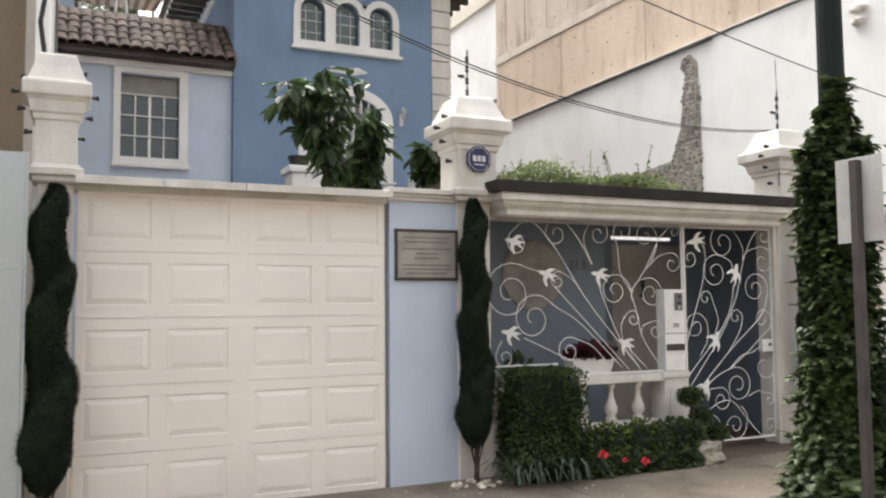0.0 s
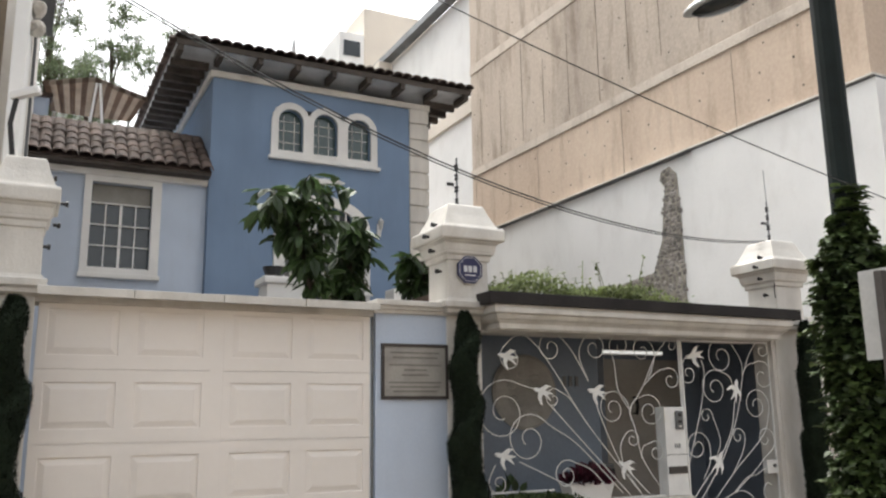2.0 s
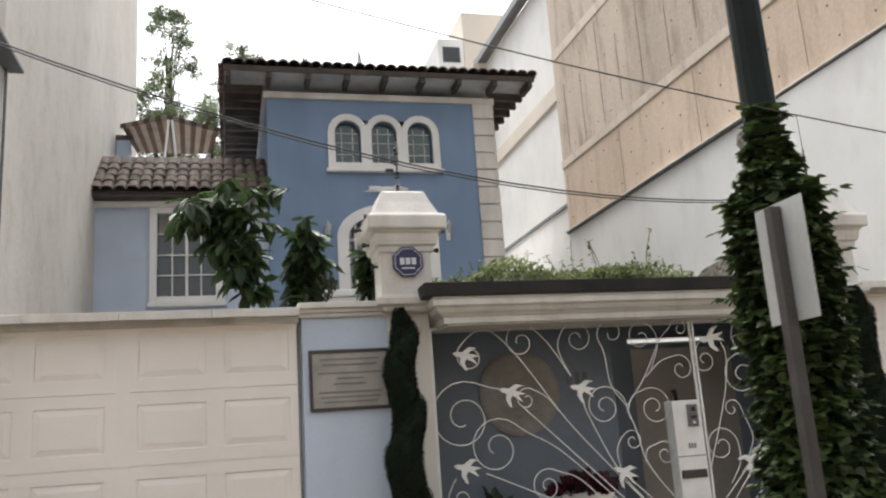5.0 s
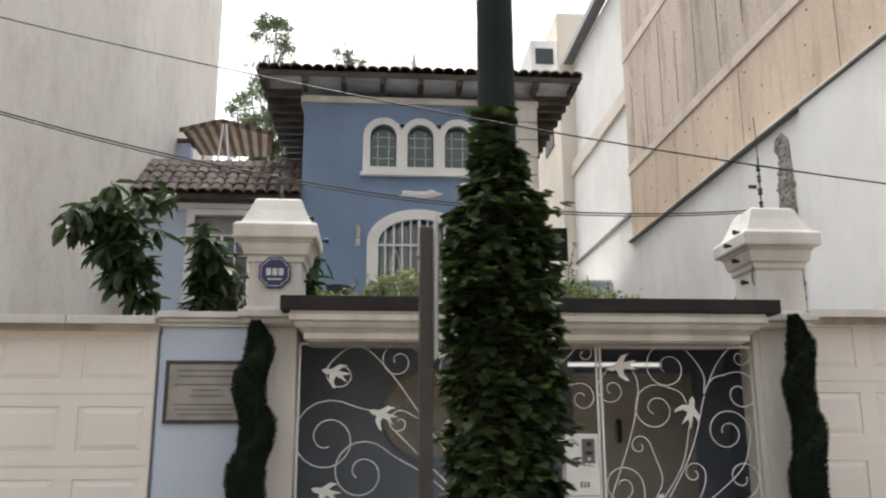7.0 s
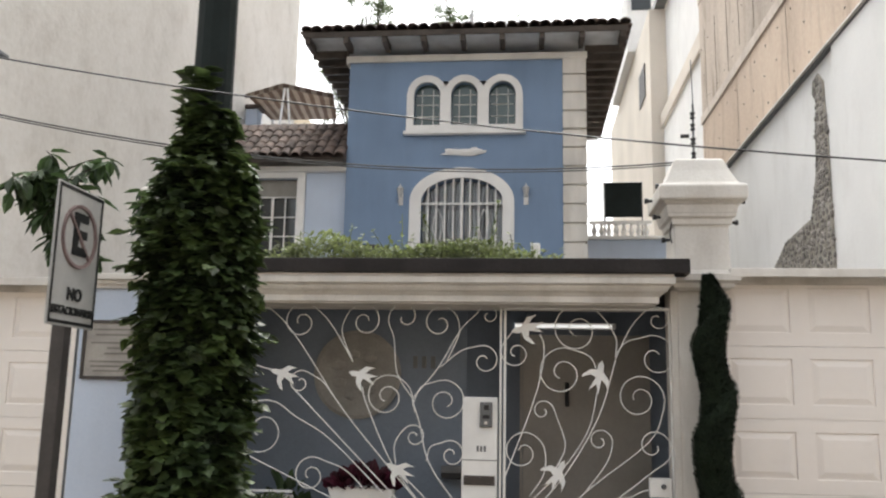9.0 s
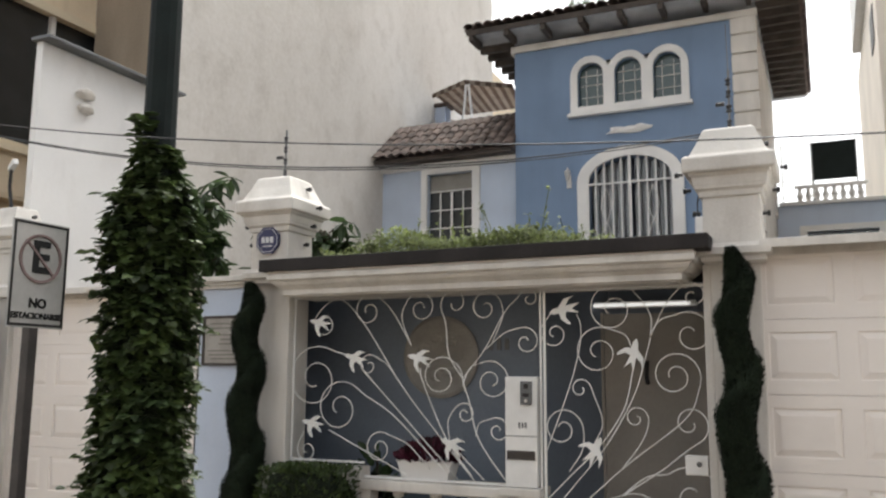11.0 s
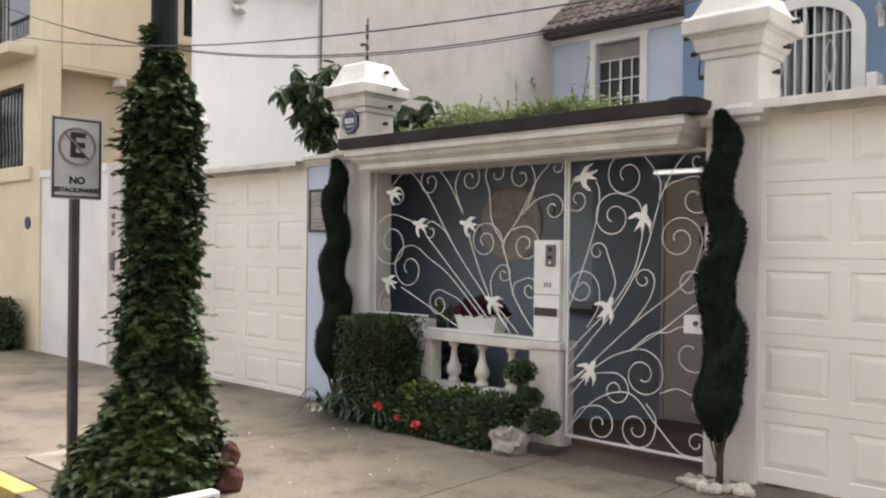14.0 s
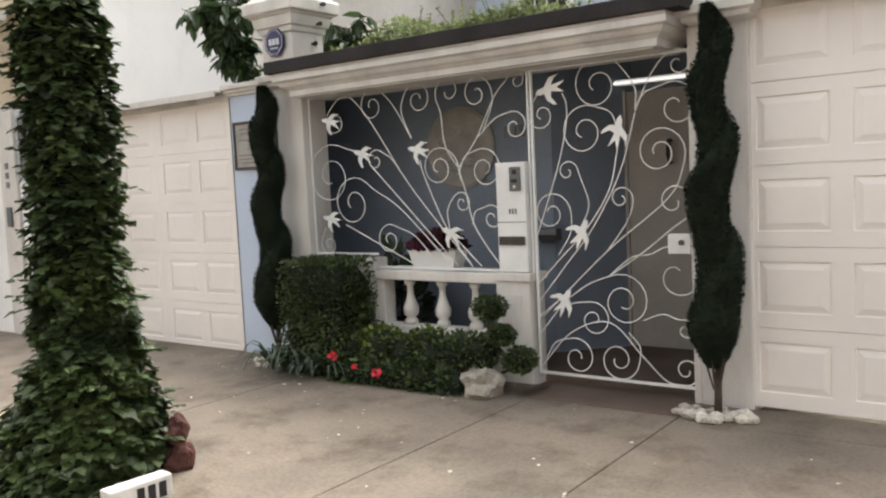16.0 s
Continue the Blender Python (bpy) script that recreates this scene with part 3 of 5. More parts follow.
for a in (
    ([(4.68, 1.8), (4.51, 2.07)], (4.36, 2.21), (4.28, 2.09), 1, 1.4),
    ([(4.68, 1.8), (4.59, 2.02)], (4.64, 2.17), (4.76, 2.1), -1, 1.4),
    ([(5.13, 1.54), (5.01, 1.73)], (4.95, 2.06), (5.06, 2.13), -1, 1.1),
    ([(5.37, 1.8), (5.46, 2.0)], (5.46, 2.1), (5.32, 2.09), 1, 1.3),
    ([(5.13, 1.54), (5.31, 1.76), (5.48, 2.05)], (5.61, 2.19), (5.68, 2.15), -1, 1.1),
    ([(5.33, 1.77), (5.48, 1.89)], (5.62, 1.93), (5.65, 1.82), -1, 1.2),
):
    scroll(screen, *a)
for a in (
    ([(5.15, 1.44), (5.11, 1.61)], (5.0, 1.7), (4.94, 1.55), 1, 1.5),
    ([(5.13, 1.49), (5.19, 1.62)], (5.31, 1.67), (5.37, 1.52), -1, 1.5),
    ([(5.02, 1.07), (5.01, 1.22)], (5.1, 1.34), (5.15, 1.27), -1, 1.3),
    ([(5.24, 1.1), (5.27, 1.2)], (5.37, 1.24), (5.42, 1.15), -1, 1.3),
):
    scroll(screen, *a)
for a in (
    [(4.64, 0.79), (3.92, 1.11)],
    [(5.09, 0.78), (4.25, 1.59)],
    [(5.23, 0.77), (4.73, 1.32), (4.49, 1.62)],
    [(5.21, 0.8), (4.99, 1.08), (4.79, 1.5), (4.76, 1.62)],
    [(5.31, 0.78), (5.06, 1.01)],
    [(5.49, 0.78), (5.33, 0.98), (5.24, 1.14), (5.19, 1.35), (5.13, 1.53)],
):
    stem(screen, a)
for a in ((3.82, 2.0, 165), (4.17, 1.70, 160), (4.76, 1.70, 165), (5.05, 1.03, 150), (3.77, 1.16, 165)):
    swallow(screen, *a, s=0.108)
for a in (
    ([(5.87, 2.06)], (5.79, 1.95), (5.88, 1.88), 1, 1.3),
    ([(6.46, 1.75), (6.41, 1.86)], (6.29, 1.91), (6.21, 1.74), 1, 1.5),
    ([(6.59, 1.86), (6.59, 2.01)], (6.45, 2.2), (6.32, 2.05), 1, 1.5),
    ([(6.59, 1.85), (6.7, 2.07)], (6.83, 2.21), (6.89, 2.13), -1, 1.2),
    ([(6.59, 1.88), (6.67, 1.97)], (6.8, 2.01), (6.87, 1.86), -1, 1.2),
    ([(5.83, 0.42), (6.36, 0.91), (6.81, 1.27)], (6.92, 1.5), (6.75, 1.57), 1, 1.6),
):
    scroll(gate, *a)
for a in (
    ([(6.36, 0.73), (6.63, 0.91)], (6.91, 1.12), (6.84, 1.24), 1, 1.2),
    ([(6.16, 1.07), (6.23, 1.24)], (6.15, 1.49), (6.07, 1.47), 1, 1.1),
    ([(6.36, 0.91), (6.51, 1.11)], (6.56, 1.26), (6.47, 1.27), 1, 1.2),
    ([(5.98, 0.88), (6.08, 1.04)], (6.08, 1.22), (5.93, 1.18), 1, 1.4),
    ([(6.05, 0.57), (6.22, 0.68)], (6.43, 0.75), (6.47, 0.56), -1, 1.6),
    ([(6.37, 0.74), (6.54, 0.87)], (6.71, 0.91), (6.85, 0.75), -1, 1.2),
):
    scroll(gate, *a)
for a in (
    ([(6.04, 0.52), (6.12, 0.54)], (6.22, 0.55), (6.24, 0.42), -1, 1.4),
    ([(5.79, 0.03), (6.06, 0.32), (6.36, 0.41), (6.59, 0.2), (6.76, 0.04)], (6.89, 0.02), (6.9, 0.12), 1, 1.3),
    ([(5.85, 0.12), (5.93, 0.24)], (6.07, 0.28), (6.1, 0.14), -1, 1.3),
    ([(6.5, 0.35), (6.58, 0.25)], (6.56, 0.1), (6.42, 0.15), -1, 1.5),
    ([(6.61, 0.44), (6.75, 0.49)], (6.88, 0.46), (6.9, 0.39), -1, 1.2),
):
    scroll(gate, *a)
for a in (
    [(5.79, 0.65), (5.99, 0.85), (6.21, 1.07), (6.39, 1.34), (6.46, 1.62)],
    [(5.8, 0.53), (6.03, 0.8), (6.26, 1.08), (6.47, 1.45), (6.59, 1.84)],
    [(5.79, 0.41), (5.99, 0.57)],
    [(5.78, 0.27), (5.97, 0.49)],
    [(5.79, 0.97), (5.99, 1.49), (6.07, 1.78), (6.08, 1.94), (6.05, 2.02)],
):
    stem(gate, a)
for a in ((5.96, 2.06, 190, 0.118, 1), (6.47, 1.72, 75, 0.115, 1), (6.17, 1.03, 60, 0.115, 1), (6.02, 0.54, 60, 0.112, 1)):
    swallow(gate, *a)
part("lock_box", box(6.805, 6.957, FRONT - 0.03, FRONT + 0.03, 0.90, 1.03, 0.006), IRONW, gate, "white steel lock box")
part("lock_cylinder", tube([(6.90, FRONT - 0.028, 0.975), (6.90, FRONT - 0.045, 0.975)], 0.018, 12), STEEL, gate)

mail = thing("intercom_panel", "white steel intercom panel with mail slot on pedestal", "intercom panel", (5.625, FRONT - 0.02, 0.75))
part("panel_body", box(-0.125, 0.125, -0.03, 0.10, 0.0, 0.81, 0.006), IRONW, mail)
part("intercom", box(0.0, 0.09, -0.048, -0.028, 0.60, 0.775, 0.006), STEEL, mail, "grey door intercom unit")
part("lens", box(0.03, 0.065, -0.053, -0.047, 0.72, 0.755), BLACK, mail)
part("speaker", box(0.02, 0.07, -0.053, -0.047, 0.66, 0.685), BLACK, mail)
part("call_button", tube([(0.045, -0.047, 0.63), (0.045, -0.055, 0.63)], 0.012, 10), MASON, mail)
part("seam", box(-0.125, 0.125, -0.033, -0.029, 0.368, 0.374), STEEL, mail)
part("mail_slot", box(-0.11, 0.11, -0.042, -0.028, 0.20, 0.265, 0.004), PLAQF, mail, "dark bronze mail slot")
for k in range(3):
    part("lettering_bar", box(-0.02 + 0.025 * k, -0.005 + 0.025 * k, -0.0325, -0.030, 0.43, 0.47), STEEL, mail)

bal = thing("balustrade", "low white balustrade with turned balusters and ledge", "balustrade", (0, FRONT + 0.04, 0))
part("ledge", box(4.24, 5.5, -0.09, 0.27, 0.655, 0.735, 0.012), MASON, bal)
part("end_wall", box(4.25, 4.34, -0.07, 0.07, -0.2, 0.654, 0.006), MASON, bal)
part("base_curb", box(4.34, 5.46, -0.08, 0.08, -0.2, 0.28, 0.008), MASON, bal)
for x in (4.56, 4.89, 5.21):
    part("baluster", lathe([(0.055, 0.281), (0.055, 0.32), (0.035, 0.335), (0.062, 0.375), (0.066, 0.42), (0.045, 0.47), (0.028, 0.53), (0.026, 0.60), (0.045, 0.615), (0.05, 0.654)], (x, 0, 0), 16), MASON, bal, smooth=True)
part("pedestal", box(5.47, 5.76, -0.10, 0.12, -0.2, 0.68, 0.008), MASON, bal)
part("pedestal_cap", box(5.45, 5.78, -0.12, 0.14, 0.681, 0.745, 0.012), MASON, bal)
part("pedestal_panel", box(5.53, 5.70, -0.106, -0.099, 0.05, 0.58, 0.003), MASON, bal)
dado = thing("dado_wall", "low white wall beneath the iron screen", "wall", kind="structure")
part("dado", box(3.53, 4.245, FRONT - 0.04, FRONT + 0.14, -0.25, 0.825, 0.006), MASON, dado)

planter = thing("window_box", "white rectangular planter with dark red leafy plants", "planter", (4.75, 6.96, 0.737))
part("trough", stack(0, 0, [(0.1, 0), (0.12, 0.14), (0.125, 0.15), (0.105, 0.15), (0.10, 0.13)]), WHITE, planter)
planter.children[0].scale = (2.0, 0.75, 1.0)
spots = []
for k in range(260):
    d = ball_dir()
    d.z = abs(d.z)
    spots.append(((d.x * 0.24, d.y * 0.10, 0.14 + d.z * 0.13 * rnd(0.3, 1)), d + Vector((0, 0, 0.4)), (rnd(-1, 1), -1, 1), rnd(0.05, 0.10)))
foliage("leaves", spots, LEAF_OVAL, WINE, planter, "dark red leaves", "stuff")

# ---- porch behind the gate ----
porch = thing("porch_wall", "shaded blue porch walls behind the iron screen", "wall", kind="structure")
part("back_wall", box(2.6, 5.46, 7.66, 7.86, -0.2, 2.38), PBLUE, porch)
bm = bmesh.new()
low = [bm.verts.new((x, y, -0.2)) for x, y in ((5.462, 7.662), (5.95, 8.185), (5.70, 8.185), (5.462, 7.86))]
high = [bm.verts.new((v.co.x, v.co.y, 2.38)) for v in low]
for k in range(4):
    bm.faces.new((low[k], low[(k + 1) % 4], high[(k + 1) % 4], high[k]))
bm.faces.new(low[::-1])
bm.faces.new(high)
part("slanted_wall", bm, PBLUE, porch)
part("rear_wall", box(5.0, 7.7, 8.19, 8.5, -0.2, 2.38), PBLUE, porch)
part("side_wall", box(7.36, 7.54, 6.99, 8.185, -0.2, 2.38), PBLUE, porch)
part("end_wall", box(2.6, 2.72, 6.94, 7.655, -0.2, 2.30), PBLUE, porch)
structure("porch_floor", box(2.6, 7.36, 6.9, 8.19, -0.25, -0.045), THRESH, "dark brown tiled porch floor", "floor")
structure("porch_roof", box(3.2, 7.5, 7.002, 8.5, 2.39, 2.50), SLATE, "dark flat porch roof slab", "roof")
structure("porch_roof", box(2.6, 3.198, 6.94, 7.86, 2.305, 2.36), SLATE, "lower flat porch roof slab behind the blue wall", "roof")
pdoor = thing("porch_door", "closed taupe flush door behind the gate", "door", (5.92, 8.145, -0.04))
part("door_leaf", box(0, 1.10, 0, 0.04, 0, 2.16, 0.004), DOORB, pdoor)
knock = part("door_handle", tube([(0.385, -0.05, 1.54), (0.38, -0.075, 1.62), (0.385, -0.05, 1.74)], 0.016, 8, None, 1.3), BLACK, pdoor, "dark iron pull handle")
for z in (1.55, 1.73):
    part("handle_stud", tube([(0.385, -0.001, z), (0.385, -0.056, z)], 0.012, 8), BLACK, knock)
part("door_frame", box(-0.055, -0.002, -0.02, 0.04, 0, 2.17), DOORB, pdoor)
tubel = thing("tube_lamp", "lit white tube lamp above the porch door", "lamp", (6.27, 8.09, 2.19))
part("tube", tube([(-0.42, -0.03, 0), (0.42, -0.03, 0)], 0.014, 10), TUBE, tubel)
part("fitting", box(-0.46, 0.46, -0.01, 0.098, -0.02, 0.03, 0.005), WHITE, tubel)
disc = thing("wall_disc", "round grey stone relief disc on blue wall", "wall ornament", (4.54, 7.655, 1.732))
bm = lathe([(0.37, 0), (0.37, 0.02), (0.34, 0.035), (0.0, 0.035)], sides=40)
bmesh.ops.transform(bm, matrix=Matrix.Rotation(radians(90), 4, "X"), verts=bm.verts)
part("disc_plate", bm, DISC, disc)
for k in range(7):
    a = 2 * math.pi * k / 7
    part("relief", lump((0.17 * math.cos(a), -0.036, 0.17 * math.sin(a)), (0.07, 0.012, 0.05), 1, 0.2, seed=k), DISC, disc)
digits = thing("number_bars", "dark number bars on the blue porch wall", "number plate", (5.10, 7.655, 1.84))
for k in range(3):
    part("digit_bar", box(-0.09 + 0.075 * k, -0.055 + 0.075 * k, -0.012, 0, -0.05, 0.05), STEEL, digits)

shelf = thing("wall_letter_tray", "small dark metal tray on the porch wall", "tray", (5.40, 7.655, 0.96))
part("tray_body", box(-0.13, 0.13, -0.10, 0, -0.05, 0.05, 0.006), STEEL, shelf)
part("tray_lip", box(-0.13, 0.13, -0.115, -0.101, -0.05, 0.0, 0.004), BLACK, shelf)


def porch_pot(x, y, h, n):
    e = thing("potted_plant", "dark potted foliage plant on the porch floor", "potted plant", (x, y, -0.045))
    part("pot", lathe([(0.10, 0), (0.15, 0.26), (0.165, 0.28), (0.14, 0.28), (0.13, 0.25)], sides=16), BRICKR, e)
    spots = []
    for k in range(n):
        d = ball_dir()
        d.z = abs(d.z)
        spots.append(((d.x * 0.20, d.y * 0.16, 0.28 + (h - 0.3) * d.z * rnd(0.4, 1)), d + Vector((0, 0, rnd(-0.3, 0.6))), (rnd(-0.6, 0.6), -0.5, 1), rnd(0.09, 0.17)))
    foliage("leaves", spots, LEAF_OVAL, BUSH, e, "", "stuff")
    part("stem", tube([(0, 0, 0.25), (0.02, 0, h - 0.1)], 0.012, 6), BARK, e)


porch_pot(4.12, 7.22, 0.98, 150)

# ---- house ----
HY = 14.8
house = thing("house", "two-storey blue house with white trim and tiled roofs", "house", (0, 0, 0))
T3 = [(4.165, 0), (4.83, 0), (5.50, 0)]
holes = [arch(c - 0.235, c + 0.235, 6.30, 6.87, 0.235) for c, _ in T3] + [arch(4.10, 5.52, 3.0, 4.92, 0.42, 18)]
part("front_wall", sheet(rect(2.74, 6.57, -0.3, 7.62), holes, HY, HY + 0.22), MBLUE, house)
part("left_wall", box(2.74, 2.94, HY + 0.221, 20, -0.3, 7.62), MBLUE, house)
part("right_wall", box(6.75, 6.93, HY + 0.221, 20, -0.3, 7.62), MASON, house, "off-white painted side wall")
part("rear_wall", box(2.95, 6.74, 19.8, 20, -0.3, 7.62), MBLUE, house)
part("corner_strip", box(6.575, 6.93, HY + 0.005, HY + 0.22, -0.3, 7.62), MASON, house)
for k in range(15):
    z = 2.514 + 0.335 * k
    part("quoin", box(6.555, 6.965, HY - 0.045, HY + 0.26, z + 0.02, min(z + 0.318, 7.56), 0.012), MASON, house, "white quoin block")
part("fascia", box(2.70, 6.99, HY - 0.06, HY - 0.008, 7.50, 7.62, 0.01), MASON, house, "white painted fascia band")
part("fascia", box(2.68, 2.735, HY - 0.06, 20, 7.48, 7.62, 0.01), MASON, house)

# triple window
outer = [(3.80, 6.19), (5.865, 6.19)]
for c in (5.50, 4.83, 4.165):
    outer += [(c + 0.36 * math.cos(radians(a)), 6.87 + 0.36 * math.sin(radians(a))) for a in range(20 if c != 5.50 else 0, 161 if c != 4.165 else 181, 20)]
part("finial", lathe([(0.13, 8.45), (0.13, 8.6), (0.09, 8.65), (0.075, 9.0), (0.045, 9.35), (0.005, 9.6)], (4.79, 16.85, 0), 10), SOFFIT, house, "pale pointed roof finial")
w3 = part("window", sheet(outer, [arch(c - 0.235, c + 0.235, 6.30, 6.87, 0.235) for c, _ in T3], HY - 0.06, HY - 0.002), WHITE, house, "white surround of triple arched window")
part("sill", box(3.76, 5.91, HY - 0.12, HY - 0.003, 6.12, 6.185, 0.012), WHITE, w3)
for c, _ in T3:
    g = part("pane", sheet(arch(c - 0.23, c + 0.23, 6.305, 6.87, 0.23), [], HY + 0.10, HY + 0.11), GREENG, w3, "green leaded glass")
    bm = tube([(c - 0.10, HY + 0.095, 6.31), (c - 0.10, HY + 0.095, 7.0)], 0.009, 4)
    tube([(c + 0.10, HY + 0.095, 6.31), (c + 0.10, HY + 0.095, 7.0)], 0.009, 4, bm)
    for z in (6.5, 6.72, 6.9):
        tube([(c - 0.2, HY + 0.095, z), (c + 0.2, HY + 0.095, z)], 0.009, 4, bm)
    part("leading", bm, MASON, w3)
# arched window with grille
w1 = part("window", sheet(arch(3.90, 5.72, 3.0, 4.92, 0.60, 20), [arch(4.10, 5.52, 3.01, 4.92, 0.42, 18)], HY - 0.07, HY - 0.002), WHITE, house, "white surround of arched window")
part("pane", sheet(arch(4.11, 5.51, 3.0, 4.92, 0.41, 18), [], HY + 0.13, HY + 0.14), CLEARG, w1, "clear window glass").visible_shadow = False
for x0, x1 in ((4.02, 4.78), (4.84, 5.60)):
    bm = bmesh.new()
    cols = [[bm.verts.new((x0 + (x1 - x0) * k / 48, HY + 0.30 + 0.028 * math.sin(k * 0.92 + x0) + 0.012 * math.sin(k * 0.37), z)) for z in (2.9, 4.2, 5.45)] for k in range(49)]
    for a, b in zip(cols, cols[1:]):
        for k in range(2):
            bm.faces.new((a[k], b[k], b[k + 1], a[k + 1]))
    bmesh.ops.solidify(bm, geom=bm.faces[:], thickness=0.004)
    part("curtain", bm, DRAPE, w1, "pale folded curtain")
for k in range(9):
    x = 4.22 + k * 1.18 / 8
    h = 4.92 + 0.42 * math.sqrt(max(0, 1 - ((x - 4.81) / 0.71) ** 2))
    part("grille_bar", tube([(x, HY - 0.01, 3.0), (x, HY - 0.01, h)], 0.017 if k != 4 else 0.03, 6), WHITE, w1, "white iron grille bar")
for z in (3.4, 4.88):
    part("grille_rail", tube([(4.10, HY - 0.01, z), (5.52, HY - 0.01, z)], 0.02, 6), WHITE, w1)
for x in (4.4, 5.2):
    bm = bmesh.new()
    for s in (-1, 1):
        tube([(x + s * 0.09 * math.sin(u * 0.9), HY - 0.025, 3.6 + u * 0.17) for u in range(8)], 0.010, 4, bm)
    part("grille_scroll", bm, WHITE, w1)
crest = part("crest", lump((4.83, HY - 0.02, 5.80), (0.36, 0.03, 0.06), 2, 0.3), WHITE, house, "white moulded crest ornament")
for s in (-1, 1):
    part("crest_leaf", lump((4.83 + 0.2 * s, HY - 0.03, 5.83), (0.13, 0.03, 0.05), 2, 0.3, seed=s), WHITE, crest)


def wall_lamp(x, z):
    e = thing("wall_lamp", "small white lantern lamp on blue house wall", "wall lamp", (x, HY, z))
    part("back_plate", box(-0.04, 0.04, -0.015, -0.001, -0.12, 0.12, 0.004), WHITE, e)
    part("arm", tube([(0, -0.01, -0.08), (0, -0.10, -0.06), (0, -0.10, 0)], 0.01, 6), WHITE, e)
    part("lantern", lathe([(0.03, 0), (0.055, 0.14), (0.065, 0.15), (0.02, 0.20), (0.008, 0.24)], (0, -0.10, 0), 8), SIGNK, e, "glass lantern")


sw = part("window", box(6.931, 6.975, 18.6, 19.6, 4.8, 5.75, 0.01), WHITE, house, "white framed side window")
part("pane", box(6.9755, 6.985, 18.7, 19.5, 4.9, 5.65), GLASS, sw)
part("balcony_rail", tube([(3.95, HY - 0.14, 3.72), (5.75, HY - 0.14, 3.72)], 0.022, 6), WHITE, w1, "white iron rail")
wall_lamp(3.74, 4.98)
wall_lamp(5.92, 4.98)

# main roof with deep eaves
RX0, RX1, RY0, RY1 = 1.98, 7.66, 14.22, 20.6
bm = bmesh.new()
v = [bm.verts.new(p) for p in ((RX0, RY0, 7.86), (RX1, RY0, 7.86), (RX1, RY1, 7.86), (RX0, RY1, 7.86), (4.2, 16.8, 8.5), (5.4, 16.8, 8.5), (5.4, 18, 8.5), (4.2, 18, 8.5))]
for f in ((0, 1, 5, 4), (1, 2, 6, 5), (2, 3, 7, 6), (3, 0, 4, 7), (4, 5, 6, 7), (3, 2, 1, 0)):
    bm.faces.new([v[i] for i in f])
roof = part("roof", bm, TILE, house, "hipped roof of dark clay tiles")
part("soffit", box(RX0 + 0.04, RX1 - 0.04, RY0 + 0.05, RY1 - 0.05, 7.80, 7.855), SOFFIT, roof, "pale painted soffit boards")
for k in range(9):
    x = RX0 + 0.10 + k * (RX1 - RX0 - 0.2) / 8
    bm = box(x - 0.045, x + 0.045, RY0 + 0.03, HY - 0.065, 7.66, 7.798, 0.008)
    part("rafter", bm, EAVE, roof, "dark timber rafter")
for k in range(14):
    y = HY + 0.15 + k * 0.38
    part("rafter", box(RX0 + 0.03, 2.675, y - 0.05, y + 0.05, 7.66, 7.798, 0.008), EAVE, roof)
    part("rafter", box(6.96, RX1 - 0.03, y - 0.05, y + 0.05, 7.66, 7.798, 0.008), EAVE, roof)
part("edge_board", box(RX0 + 0.02, RX1 - 0.02, RY0 + 0.0, RY0 + 0.03, 7.76, 7.86, 0.004), EAVE, roof)


def barrel_mesh(length, w, rise, name):
    """One barrel tile: a half round shell with thickness, along +y, tapering."""
    bm = bmesh.new()
    prev = None
    for t in (0, 1):
        ww = w * (1 - 0.14 * t)
        ring = [bm.verts.new((math.cos(math.pi * k / 6) * ww / 2, t * length, math.sin(math.pi * k / 6) * rise)) for k in range(7)]
        ring += [bm.verts.new((math.cos(math.pi * k / 6) * (ww / 2 - 0.014), t * length, math.sin(math.pi * k / 6) * (rise - 0.014) - 0.004)) for k in range(6, -1, -1)]
        if prev:
            for k in range(14):
                bm.faces.new((prev[k], prev[(k + 1) % 14], ring[(k + 1) % 14], ring[k]))
        else:
            for k in range(6):
                bm.faces.new((ring[k], ring[k + 1], ring[12 - k], ring[13 - k]))
        prev = ring
    me = bpy.data.meshes.new(name)
    bmesh.ops.recalc_face_normals(bm, faces=bm.faces)
    bm.to_mesh(me)
    bm.free()
    me.materials.append(TILE)
    return me


TILE_ME = barrel_mesh(0.36, 0.205, 0.075, "tile")


def tile_at(parent, m):
    o = new("tile", TILE_ME)
    o.parent = parent
    o.matrix_basis = m
    return o


# left wing
WY = 14.94
wing = thing("house_wing", "light blue low house wing with barrel tile roof", "house", (0, 0, 0))
part("front_wall", sheet(rect(-0.10, 2.735, -0.3, 5.56), [rect(0.89, 1.84, 3.96, 5.40)], WY + 0.02, WY + 0.22), LBLUE, wing)
ww = part("window", sheet(rect(0.775, 1.985, 3.87, 5.555), [rect(0.89, 1.84, 3.97, 5.40)], WY - 0.05, WY + 0.018), WHITE, wing, "white surround of barred window")
part("sill", box(0.75, 2.01, WY - 0.10, WY + 0.017, 3.79, 3.868, 0.012), WHITE, ww)
part("pane", box(0.89, 1.84, WY + 0.14, WY + 0.15, 3.96, 5.40), GLASS, ww, "dark glass")
# added strip: the upper glass's reflection as a solid pale piece
part("blind", box(0.91, 1.82, WY + 0.118, WY + 0.132, 5.05, 5.39), REFL, ww, "pale strip painting a reflection in the upper pane")
for x in (1.13, 1.365, 1.60):
    part("window_bar", box(x - (0.022 if x == 1.365 else 0.01), x + (0.022 if x == 1.365 else 0.01), WY + 0.09, WY + 0.11, 3.97, 5.059), WHITE, ww)
